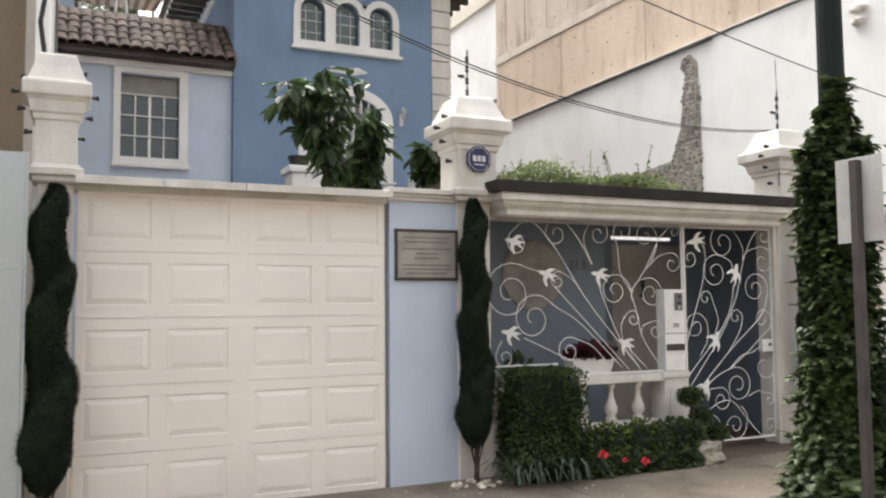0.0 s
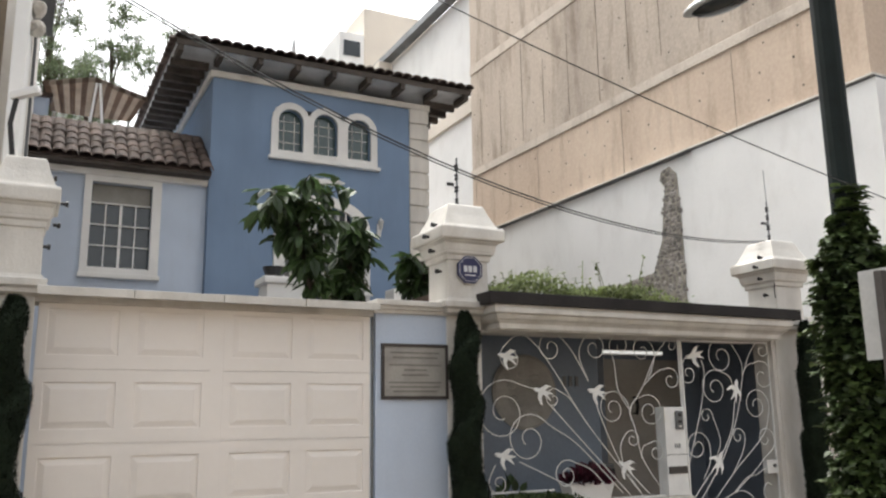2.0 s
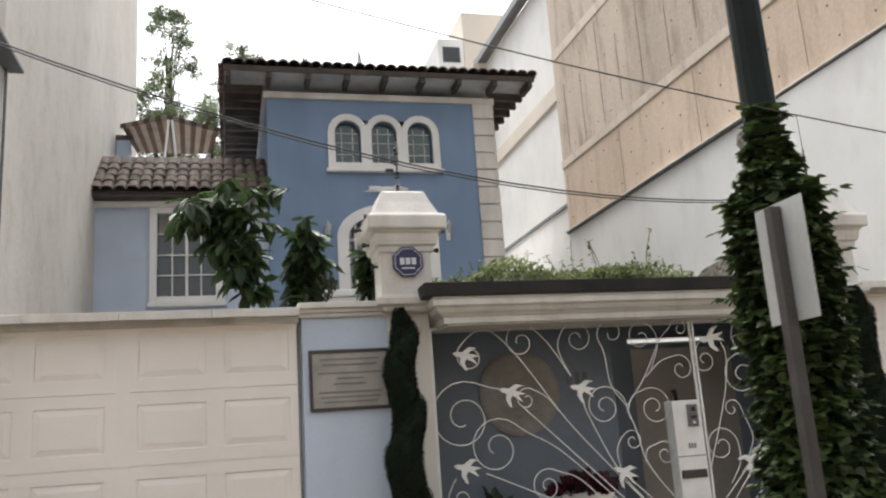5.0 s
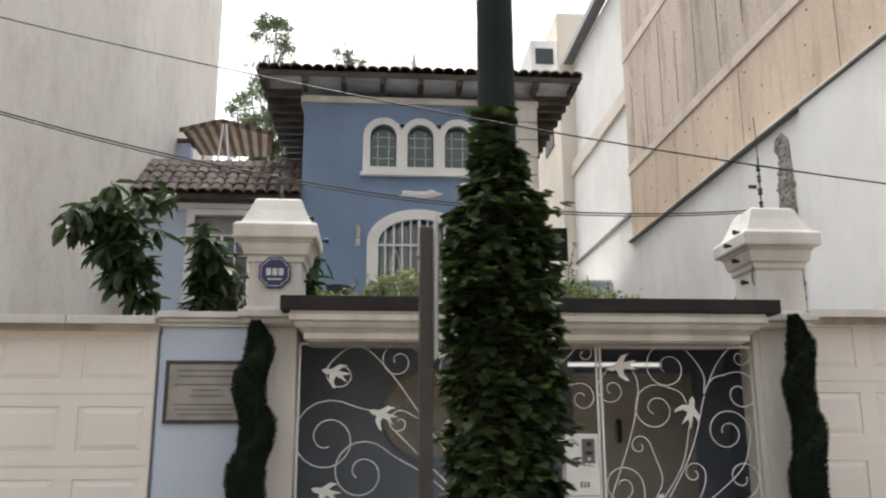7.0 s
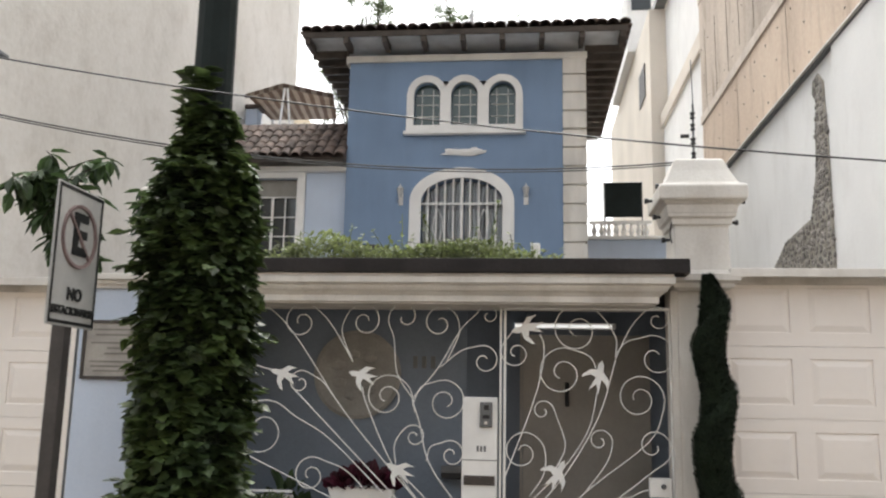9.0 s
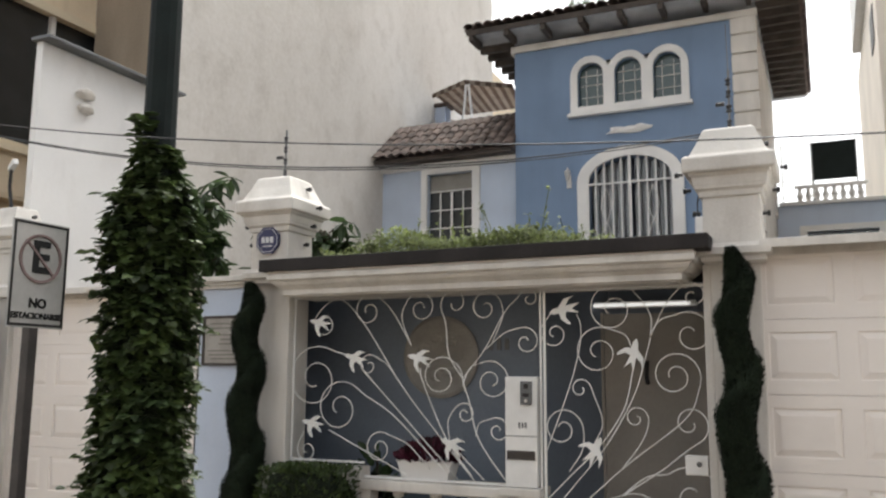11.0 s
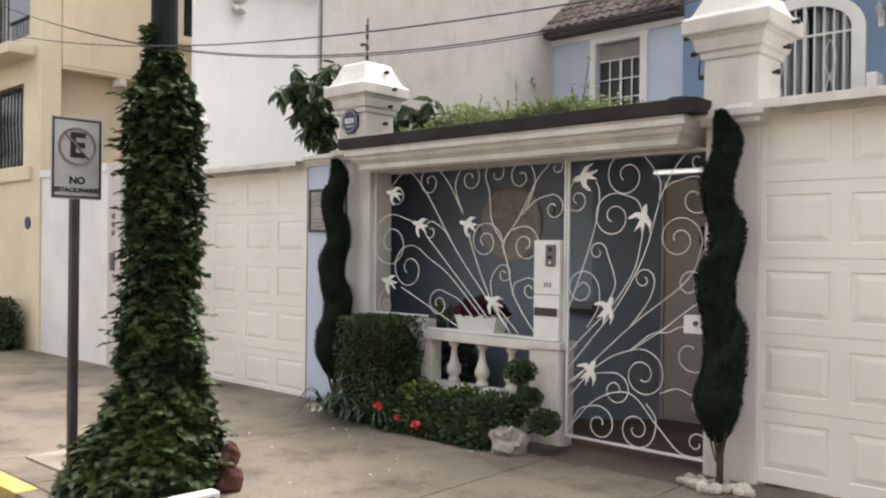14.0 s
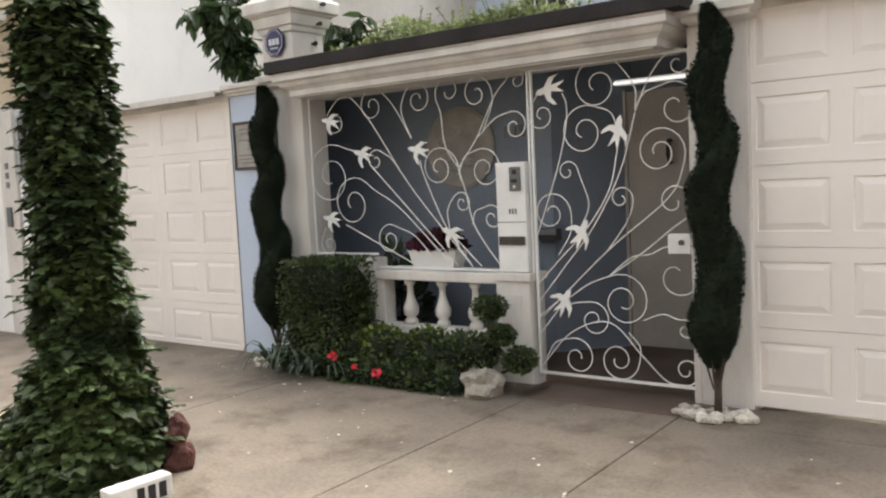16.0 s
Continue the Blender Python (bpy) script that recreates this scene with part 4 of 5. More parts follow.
for z in (4.35, 4.70, 5.07):
    part("window_bar", box(0.895, 1.835, WY + 0.085, WY + 0.105, z - 0.01, z + 0.01), WHITE, ww)
part("eave_band", box(-0.10, 2.73, WY - 0.10, WY + 0.019, 5.50, 5.60, 0.01), WHITE, wing)
part("eave_beam", box(-0.12, 2.735, WY - 0.36, WY - 0.05, 5.60, 5.68, 0.008), EAVE, wing, "dark timber eave board")
slope = math.atan2(1.0, 1.25)
bm = bmesh.new()
ys, zs = WY - 0.40, 5.66
v = [bm.verts.new(p) for p in ((-0.12, ys, zs), (2.735, ys, zs), (2.735, ys + 1.35, zs + 1.08), (-0.12, ys + 1.35, zs + 1.08), (-0.12, ys + 1.35, zs - 0.1), (2.735, ys + 1.35, zs - 0.1))]
for f in ((0, 1, 2, 3), (3, 2, 5, 4), (0, 3, 4), (1, 5, 2), (0, 4, 5, 1)):
    bm.faces.new([v[i] for i in f])
wroof = part("roof", bm, TILE, wing, "barrel tile roof")
bm = box(-0.12, 2.735, WY + 1.0, 20, 3.0, 6.55)
part("rear_block", bm, LBLUE, wing)

# striped awning on the terrace
awn = thing("terrace_awning", "brown and cream striped canvas awning on white legs", "awning", (0.98, 17.4, 6.55))
N = 17
for k in range(N):
    def edge(j):
        """Front and back points of the seam j; the front edge is bent in the middle."""
        f = j / N
        x = -0.95 + 1.88 * f
        return Vector((x, -0.72 + 0.55 * abs(f - 0.47), 1.22 + 0.13 * (1 - abs(2 * f - 0.94)))), Vector((x * 0.80, 0.75, 1.06))
    (a, d), (b, c) = edge(k), edge(k + 1)
    down = Vector((0, 0.01, -0.10))
    bm = bmesh.new()
    q = [bm.verts.new(p) for p in (a + down, b + down, b, a, d, c)]
    bm.faces.new(q[:4])
    bm.faces.new((q[3], q[2], q[5], q[4]))
    bmesh.ops.solidify(bm, geom=bm.faces[:], thickness=0.006)
    part("canvas_stripe", bm, STRIPA if k % 2 else STRIPB, awn)
for s in (-1, 1):
    part("leg", tube([(0.15 * s, -0.66, 0.0), (0.03 * s, -0.70, 1.24)], 0.025, 6), WHITE, awn, "white leg")
for s in (-0.7, 0.7):
    part("pole", tube([(s, 0.70, 0), (s, 0.70, 1.05)], 0.03, 8), WHITE, awn)
terr = thing("terrace_parapet", "light blue terrace parapet with tiled cap", "parapet", (0.03, 17.5, 6.55))
part("parapet_body", box(-0.12, 0.14, -0.15, 0.15, 0, 1.05, 0.01), LBLUE, terr)
part("parapet_cap", box(-0.13, 0.20, -0.2, 0.2, 1.051, 1.14, 0.02), TILE, terr)

# pedestal with a pot in front of the house
ped = thing("garden_pedestal", "white pedestal with dark flower pot before the house", "pedestal", (3.62, 13.2, 0))
part("pedestal_body", box(-0.30, 0.30, -0.25, 0.25, -0.3, 3.55, 0.02), WHITE, ped)
part("pedestal_cap", box(-0.36, 0.36, -0.31, 0.31, 3.551, 3.66, 0.025), WHITE, ped)
part("pot", lathe([(0.12, 3.66), (0.17, 3.78), (0.19, 3.84), (0.16, 3.84)], (-0.12, 0, 0), 14), BLACK, ped)
ped2 = thing("stair_post", "white stepped stair post beside the house", "post", (6.05, 13.9, 0))
part("post_body", box(-0.3, 0.3, -0.2, 0.2, -0.3, 3.72, 0.02), WHITE, ped2)
part("post_top", box(-0.05, 0.1, -0.15, 0.15, 3.721, 4.0, 0.03), WHITE, ped2)

# ---- rear right building ----
rear = thing("rear_annex", "low blue annex with white balustraded terrace", "annex", (0, 0, 0))
part("annex_wall", sheet(rect(6.94, 9.45, -0.3, 5.05), [rect(7.5, 8.8, 3.4, 4.5)], 19.0, 19.2), LBLUE, rear)
aw = part("window", sheet(rect(7.36, 8.94, 3.3, 4.62), [rect(7.5, 8.8, 3.4, 4.5)], 18.95, 18.998), WHITE, rear)
part("pane", box(7.5, 8.8, 19.1, 19.11, 3.4, 4.5), GLASS, aw)
part("terrace_slab", box(7.0, 9.4, 18.9, 22, 5.051, 5.12, 0.01), WHITE, rear)
for k in range(8):
    part("baluster", lathe([(0.05, 5.12), (0.04, 5.16), (0.07, 5.24), (0.03, 5.34), (0.045, 5.40)], (7.4 + 0.16 * k, 19.0, 0), 8), WHITE, rear)
part("rail", box(7.3, 8.65, 18.93, 19.07, 5.401, 5.46, 0.01), WHITE, rear)
tank = thing("terrace_screen", "dark green cloth screen on the terrace rail", "screen", (8.08, 19.3, 5.12))
part("cloth", box(-0.40, 0.40, 0, 0.02, 0.50, 1.30, 0.004), POLEM, tank)
for s in (-1, 1):
    part("post", tube([(0.41 * s, 0.01, 0), (0.41 * s, 0.01, 1.32)], 0.015, 6), STEEL, tank)
net = thing("terrace_net", "white wire net panel beside the dark screen", "net panel", (7.36, 19.3, 5.12))
for s in (-1, 1):
    part("net_post", tube([(0.29 * s, 0.01, 0), (0.29 * s, 0.01, 1.30)], 0.014, 6), WHITE, net)
for z in (0.52, 1.29):
    part("net_rail", tube([(-0.28, 0.01, z), (0.28, 0.01, z)], 0.010, 6), WHITE, net)
bm = bmesh.new()
for k in range(-9, 13):
    for m in (1, -1):
        lo = max(-0.28, -0.28 - 0.06 * k)
        hi = min(0.28, 0.49 - 0.06 * k)
        if hi > lo:
            tube([(lo * m, 0.01, 0.80 + lo + 0.06 * k), (hi * m, 0.01, 0.80 + hi + 0.06 * k)], 0.005, 3, bm)
tagged(part("net", bm, WHITE, net), kind="stuff")

# ---- right side building ----
SX = 9.5
side = thing("concrete_building", "tall raw concrete building beside the garden wall", "building", (0, 0, 0))


def ramp(bm):
    """The casting joints rise towards the back of the plot."""
    for v in bm.verts:
        if v.co.z > 6.5:
            v.co.z += 0.016 * (v.co.y - 12.0)
    return bm


part("lower_storey", ramp(box(SX + 0.02, SX + 6, 7.0, 17.6, 2.0, 7.09)), CONCW, side, "warm stained concrete band")
part("upper_storey", ramp(box(SX + 0.02, SX + 6, 7.0, 17.6, 7.27, 14.0)), CONC, side)
part("ledge", ramp(box(SX - 0.01, SX + 6, 6.98, 17.62, 7.091, 7.269, 0.012)), CONCL, side, "pale concrete ledge")
part("ledge", ramp(box(SX - 0.0, SX + 6, 6.98, 17.62, 9.72, 9.95, 0.012)), CONCL, side, "pale concrete ledge")
bm = bmesh.new()
for j, z in enumerate((5.98, 6.45, 6.88, 7.55, 8.15, 8.75, 9.35, 10.35)):
    for k in range(17):
        y = 7.4 + 0.62 * k + 0.12 * (j % 2)
        if rnd(0, 1) > 0.35:
            tube([(SX + 0.03, y, z), (SX + 0.012, y, z)], 0.015, 6, bm)
tagged(part("tie_holes", bm, BLACK, side), kind="stuff")
for k in range(11):
    y = 8.1 + 0.9 * k + rnd(-0.05, 0.05)
    part("form_joint", box(SX + 0.011, SX + 0.025, y - 0.004, y + 0.004, 7.36 + rnd(0, 0.3), 9.70 - rnd(0, 0.8)), JOINT, side)
    if k % 3 == 1:
        part("form_joint", box(SX + 0.013, SX + 0.025, y + 0.30, y + 0.305, 5.74, 7.02), JOINT, side)
wallr = thing("wall_right", "white painted garden wall with exposed rubble strip", "wall", kind="structure")
part("wall_far", box(SX, SX + 0.25, 10.2, 17.6, -0.3, 5.66), WHITEW, wallr)
part("wall_near", box(SX - 0.05, SX + 0.25, 6.9, 10.199, -0.3, 5.66), WHITEW, wallr)
part("wall_cap", box(SX - 0.09, SX + 0.26, 6.9, 17.62, 5.690, 5.72, 0.006), MASON, wallr, "pale wall cap")
# dark strip that stands in for the shadow cast by the cap
part("cap_joint", box(SX - 0.055, SX + 0.2, 6.9, 17.61, 5.661, 5.689), STEEL, wallr, "dark strip painting the shadow under the cap")
RUB = ((10.58, 2.4), (10.58, 4.6), (10.62, 5.40), (10.78, 5.56), (10.98, 5.52), (11.03, 5.38), (10.90, 5.24), (10.97, 4.95), (11.06, 4.35), (11.3, 3.85), (12.4, 3.75), (13.4, 3.3), (13.6, 2.4))


def inside(y, z):
    hit = False
    for (y0, z0), (y1, z1) in zip(RUB, RUB[1:] + RUB[:1]):
        if (z0 > z) != (z1 > z) and y < (y1 - y0) * (z - z0) / (z1 - z0) + y0:
            hit = not hit
    return hit


for row in range(46):
    z = 2.44 + 0.068 * row
    y = 10.56 + rnd(0, 0.08)
    while y < 13.6:
        w = rnd(0.05, 0.12)
        if inside(y, z):
            part("rubble_stone", lump((SX - 0.012, y, z + rnd(-0.025, 0.025)), (0.016, w * 0.62, rnd(0.032, 0.052)), 1, 0.22, seed=10 * row + y), RUBBLE, wallr)
        y += w + 0.004 if z > 3.9 else w * 1.3 + 0.02
back = part("rubble_back", sheet([(-y, z) for y, z in RUB], [], 0, 0.02), ROCK, wallr)
back.matrix_basis = Matrix.Translation((SX - 0.015, 0, 0)) @ Matrix.Rotation(radians(-90), 4, "Z")


def wall_ornament(x, y, z, s):
    e = thing("wall_ornament", "small moulded plaster ornament on white wall", "wall ornament", (x, y, z))
    part("moulding", lump((0.03 * s, 0, 0.10), (0.07, 0.13, 0.07), 2, 0.2), MASON, e)
    part("moulding", lump((0.03 * s, 0, -0.07), (0.07, 0.11, 0.06), 2, 0.2, seed=4), MASON, e)


wall_ornament(SX - 0.06, 7.5, 5.15, -1)

far = thing("far_white_building", "pale building with ledges behind the concrete one", "building", (0, 0, 0))
part("white_bay", box(9.62, 15, 17.63, 23, -0.3, 8.9), WHITEW, far)
part("bay_cap", box(9.54, 15, 17.63, 23.05, 8.901, 9.3, 0.02), CREAM, far)
part("thin_ledge", box(9.57, 9.619, 17.63, 23, 6.35, 6.42), STEEL, far)
part("cream_bay", box(9.3, 15, 23.06, 34, -0.3, 12.4), CREAM, far)
part("cream_top", box(9.75, 15, 17.63, 23.05, 9.4, 12.4), WHITEW, far)
part("roof_beam", box(9.45, 9.74, 17.63, 27, 12.41, 12.6), STEEL, far, "dark roof edge")
part("louvre", box(9.27, 9.295, 24, 25.2, 10.2, 11.2), POSTM, far, "dark louvred opening")
tower = thing("far_tower", "far cream apartment block with stepped roof", "building", (0, 0, 0))
part("upper_block", box(9.05, 9.95, 26, 31, 12.41, 14.66, 0.02), WHITEW, tower)
part("upper_block", box(9.96, 15, 26, 31, 12.41, 15.7, 0.02), CREAM, tower)
part("window", box(9.2, 9.8, 25.96, 25.995, 13.8, 14.35), GLASS, tower)
# added out of view: heights set how much sky reaches the facades
opp = thing("opposite_row", "unseen blocks across the street added to shape the light", "building", (0, 0, 0))
for k in range(6):
    part("house_front", box(-30 + 12 * k, -18.05 + 12 * k, -16, -8.5, -0.4, (8.6, 7.0, 5.0)[k % 3]), (OPPA, OPPB, OPPC)[k % 3], opp)

# ---- left side building ----
LX = -0.10
walll = thing("wall_left", "tall pale stucco party wall with white front part", "wall", kind="structure")
part("white_front", box(LX - 0.10, LX, 6.98, 9.0, -0.3, 5.26, 0.01), WHITEW, walll)
part("stucco_wall", box(LX - 0.24, LX + 0.005, 9.0, 21.0, -0.3, 13.0), STUCCO, walll)
part("coping", box(LX - 0.12, LX + 0.17, 6.92, 9.12, 5.262, 5.30, 0.006), STEEL, walll, "grey overhanging coping slab")
part("downpipe", tube([(LX + 0.03, 9.02, 2.6), (LX + 0.03, 9.02, 5.255)], 0.015, 6), STEEL, walll, "thin grey downpipe")
wall_ornament(LX + 0.005, 7.6, 4.72, 1)
yel = thing("yellow_building", "yellow stucco neighbour building with overhanging upper floor", "building", (0, 0, 0))
NB, YX = 6.32, -3.25


def turned(bm):
    """From the x-z plane to a wall that looks along +x: x becomes y."""
    for v in bm.verts:
        v.co = Vector((YX - v.co.y, v.co.x, v.co.z))
    return bm


part("lower_side_wall", box(YX - 0.6, YX - 0.31, NB + 0.31, 40, -0.4, 4.19), YELLOW, yel)
OPEN = ((8.6, 11.45, 4.99, 7.25), (14.0, 19.5, 8.2, 11.0))
part("upper_side_wall", turned(sheet(rect(NB + 0.31, 40, 4.2, 13), [rect(*o) for o in OPEN], 0, 0.3)), YELLOW, yel)
part("overhang_soffit", box(YX - 0.31, YX - 0.01, NB + 0.31, 40, 4.14, 4.199), YELLOW, yel)
for o in OPEN:
    w = part("window", turned(sheet(rect(o[0] - 0.12, o[1] + 0.12, o[2] - 0.12, o[3] + 0.12), [rect(o[0] + 0.02, o[1] - 0.02, o[2] + 0.02, o[3] - 0.02)], -0.04, -0.002)), PALEY, yel, "pale window surround")
    part("pane", turned(box(o[0], o[1], 0.15, 0.16, o[2], o[3])), GLASS, w, "dark glass")
    for f in (0.40,):
        y = o[0] + (o[1] - o[0]) * f
        part("mullion", turned(box(y - 0.04, y + 0.04, 0.06, 0.14, o[2], o[3])), WHITE, w)
    part("window_sill", turned(box(o[0] - 0.15, o[1] + 0.15, -0.12, -0.042, o[2] - 0.16, o[2] - 0.08, 0.01)), PALEY, w)
part("street_wall", sheet(rect(-12, YX - 0.02, -0.4, 8.0), [rect(-5.6, -3.90, 2.68, 3.95), rect(-5.6, -3.7, 4.66, 6.6)], NB, NB + 0.3), PALEY, yel)
win = part("window", box(-5.6, -3.90, NB + 0.15, NB + 0.16, 2.68, 3.95), GLASS, yel, "dark barred window")
for k in range(12):
    x = -5.54 + 0.14 * k
    part("window_bar", tube([(x, NB + 0.03, 2.70), (x + 0.03, NB + 0.01, 3.0), (x - 0.03, NB + 0.01, 3.4), (x, NB + 0.03, 3.94)], 0.012, 5), BLACK, win)
part("window_sill", box(-5.7, -3.55, NB - 0.06, NB - 0.002, 2.45, 2.66, 0.01), PALEY, win)
bl = part("balcony", box(-6.2, -3.45, NB - 0.40, NB - 0.003, 4.30, 4.46, 0.02), PALEY, yel)
for k in range(18):
    part("baluster", tube([(-6.1 + 0.15 * k, NB - 0.36, 4.46), (-6.1 + 0.15 * k, NB - 0.36, 5.35)], 0.012, 5), BLACK, bl)
part("rail", box(-6.2, -3.45, NB - 0.39, NB - 0.33, 5.35, 5.39, 0.004), BLACK, bl)
part("pane", box(-5.6, -3.7, NB + 0.15, NB + 0.16, 4.66, 6.6), GLASS, bl)
for k in range(5):
    part("wall_insulator", lathe([(0.012, 0), (0.03, 0.03), (0.03, 0.05), (0.012, 0.08)], (YX - 0.29, 6.66, 2.72 + 0.20 * k), 8), BRICKR, yel, "brown cable insulator")
part("floodlight", box(YX - 0.2, YX + 0.05, 7.5, 7.62, 4.0, 4.12, 0.01), MASON, yel, "small white floodlight")

part("rear_wing", box(YX + 0.02, LX - 0.26, 10.5, 16, -0.3, 12.5), TANW, yel, "tan clad rear wing")

ngate = thing("sliding_gate", "plain white metal vehicle gate of the neighbour", "gate", (YX, NB + 0.02, -0.16))
part("gate_leaf", box(0.0, 2.10, 0, 0.05, 0.02, 2.72, 0.006), WHITE, ngate)
part("gate_rail", box(0.0, 2.10, -0.03, -0.001, 2.62, 2.72, 0.006), WHITE, ngate)
npil = thing("neighbour_pilaster", "pale grey stone pilaster with intercom and number bars", "pilaster", (-0.945, NB, -0.2))
part("pilaster_body", box(-0.17, 0.18, 0, 0.3, 0, 2.75, 0.01), STUCCO, npil)
part("intercom", box(-0.05, 0.05, -0.03, -0.001, 1.35, 1.58, 0.006), STEEL, npil)
for k in range(3):
    part("digit_bar", box(-0.03, 0.03, -0.012, -0.001, 1.80 + 0.11 * k, 1.87 + 0.11 * k), STEEL, npil)
ndoor = thing("neighbour_door", "white metal pedestrian door with glazed top and painted grey reflection", "door", (-0.74, NB + 0.03, -0.16))
part("door_leaf", box(0, 0.262, 0, 0.05, 0, 1.85, 0.006), WHITE, ndoor, "white painted door leaf")
# right part of the white door, its grey reflection put into the colour
part("fixed_panel", box(0.266, 0.52, 0, 0.05, 0, 1.85, 0.006), GREYG, ndoor)
part("door_pane", box(0.04, 0.22, 0.01, 0.03, 1.88, 2.55), GLASS, ndoor, "dark glazed top light")
part("door_frame", sheet(rect(0, 0.52, 1.851, 2.65), [rect(0.04, 0.22, 1.88, 2.55)], 0, 0.05), GREYG, ndoor)
part("side_post", box(0.521, 0.54, -0.01, 0.06, 0, 2.65, 0.004), GREYG, ndoor)
badge2 = thing("small_badge", "small dark blue round badge on yellow wall", "sign", (-3.68, NB - 0.003, 1.80))
bm = lathe([(0.1, 0), (0.1, 0.015)], sides=8)
bmesh.ops.transform(bm, matrix=Matrix.Rotation(radians(90), 4, "X"), verts=bm.verts)
part("badge_plate", bm, BADGE, badge2)

# ---- street pole with ivy ----
POLE = Vector((4.63, 3.91, 0))
pole = thing("street_lamp", "dark green steel street lamp pole wrapped in ivy", "street lamp", POLE)
part("post", tube([(0, 0, -0.15), (0, 0, 3.0), (-0.01, 0, 7.6)], 0.095, 14, None, 0.75), POLEM, pole)
part("arm", tube([(0, 0, 5.7), (0.2, 0.35, 5.95), (0.62, 0.95, 5.85), (0.76, 1.08, 5.5), (0.72, 1.10, 5.02)], 0.035, 8), POLEM, pole)
HEAD = Matrix.Translation((0.43, 1.24, 4.88)) @ Vector((-0.62, 0.30, -0.26)).to_track_quat("Y", "Z").to_matrix().to_4x4()


def teardrop(z0, z1, w, l):
    """A tapered oval shell between two heights, pointed towards the arm."""
    bm = bmesh.new()
    bmesh.ops.create_uvsphere(bm, u_segments=20, v_segments=10, radius=1.0)
    for v in bm.verts:
        k = 1.0 if v.co.y > 0 else 1.0 - 0.45 * v.co.y * v.co.y
        v.co = Vector((v.co.x * w * k, v.co.y * l, (z1 if v.co.z > 0 else -z0) * v.co.z))
    bmesh.ops.transform(bm, matrix=HEAD, verts=bm.verts)
    return bm


head = part("lamp_head", teardrop(-0.02, 0.09, 0.18, 0.38), SIGNK, pole, "pale grey cobra lamp head", True)
part("lamp_lens", teardrop(-0.10, 0.02, 0.165, 0.31), GLASS, head, "dark lamp lens", True)


def ivy_radius(z, a):
    """Outline of the ivy: a flared foot, a narrow waist and a loose top."""
    r = float(np.interp(z, (-0.15, 0.1, 0.35, 0.6, 0.9, 1.3, 2.0, 2.34, 2.46, 2.56, 2.66, 2.76, 2.95), (0.42, 0.37, 0.31, 0.255, 0.215, 0.195, 0.205, 0.20, 0.165, 0.11, 0.07, 0.05, 0.04)))
    r += 0.34 * max(0.0, 0.55 - z) * max(0.0, math.cos(a - radians(235)))
    return r * (1 + 0.16 * noise.noise(Vector((math.cos(a) * 1.5, math.sin(a) * 1.5, z * 2.4))))


ivy = thing("ivy", "dense green ivy covering the foot of a street pole", "ivy", POLE)
# hull inside the ivy, its dark colour standing in for depth shade
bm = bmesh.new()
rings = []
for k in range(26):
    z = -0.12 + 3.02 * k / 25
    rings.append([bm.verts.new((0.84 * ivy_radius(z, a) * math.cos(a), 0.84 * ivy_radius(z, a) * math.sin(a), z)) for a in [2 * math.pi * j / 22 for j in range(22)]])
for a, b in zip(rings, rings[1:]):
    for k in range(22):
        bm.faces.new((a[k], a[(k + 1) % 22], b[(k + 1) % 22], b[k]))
part("core", bm, IVYB, ivy, "near-black hull painting the shade inside the ivy")
spots = []
for k in range(21000):
    z = rnd(-0.13, 2.72) if rnd(0, 1) > 0.3 else rnd(-0.13, 1.0)
    a = rnd(0, 2 * math.pi)
    tier = 0.040 * math.sin(z * 36 + 9 * noise.noise(Vector((math.cos(a) * 2, math.sin(a) * 2, z * 1.5))))
    r = ivy_radius(z, a) * rnd(0.84, 0.99) + tier
    o = Vector((math.cos(a), math.sin(a), 0))
    lift = rnd(0.0, 1.0)
    spots.append((o * r + Vector((0, 0, z)), o * rnd(0.6, 1.2) + Vector((rnd(-0.9, 0.9), rnd(-0.9, 0.9), rnd(-0.8, 0.1))), o * (0.15 + 0.5 * lift) + Vector((rnd(-0.35, 0.35), rnd(-0.35, 0.35), 1.1)), rnd(0.034, 0.068)))
for k in range(150):
    z, a = rnd(0.0, 2.5), rnd(0, 6.283)
    o = Vector((math.cos(a), math.sin(a), 0))
    r, out, lift = ivy_radius(z, a), rnd(0.05, 0.13), rnd(-0.04, 0.03)
    for j in range(9):
        u = j / 8
        spots.append((o * (r + out * u) + Vector((rnd(-0.02, 0.02), rnd(-0.02, 0.02), z + lift * u)), o + Vector((rnd(-0.8, 0.8), rnd(-0.8, 0.8), rnd(-0.4, 0.2))), (rnd(-0.3, 0.3), rnd(-0.3, 0.3), 1), rnd(0.04, 0.065)))
for k in range(70):
    z, a = rnd(2.66, 2.88), rnd(3.2, 5.2)
    o = Vector((math.cos(a), math.sin(a), 0))
    spots.append((o * rnd(0.07, 0.12) + Vector((0, 0, z)), o + Vector((0, 0, rnd(-0.4, 0.5))), Vector((0, 0, 1)), rnd(0.05, 0.08)))
foliage("leaves", spots, LEAF_IVY, IVY, ivy, "green lobed ivy leaves", "stuff")

# ---- parking sign ----
sign = thing("parking_sign", "white no-parking sign with faded red ring on grey post", "road sign", (4.30, 3.49, 0))
part("post", box(-0.025, 0.025, -0.025, 0.025, -0.15, 2.26, 0.004), POSTM, sign)
plate = part("sign_plate", box(0.026, 0.030, -0.160, 0.160, 1.77, 2.28, 0.002), SIGNK, sign, "bare metal sign plate")
part("sign_face", box(0.0305, 0.032, -0.158, 0.158, 1.772, 2.278), SIGNW, plate, "white sign face")
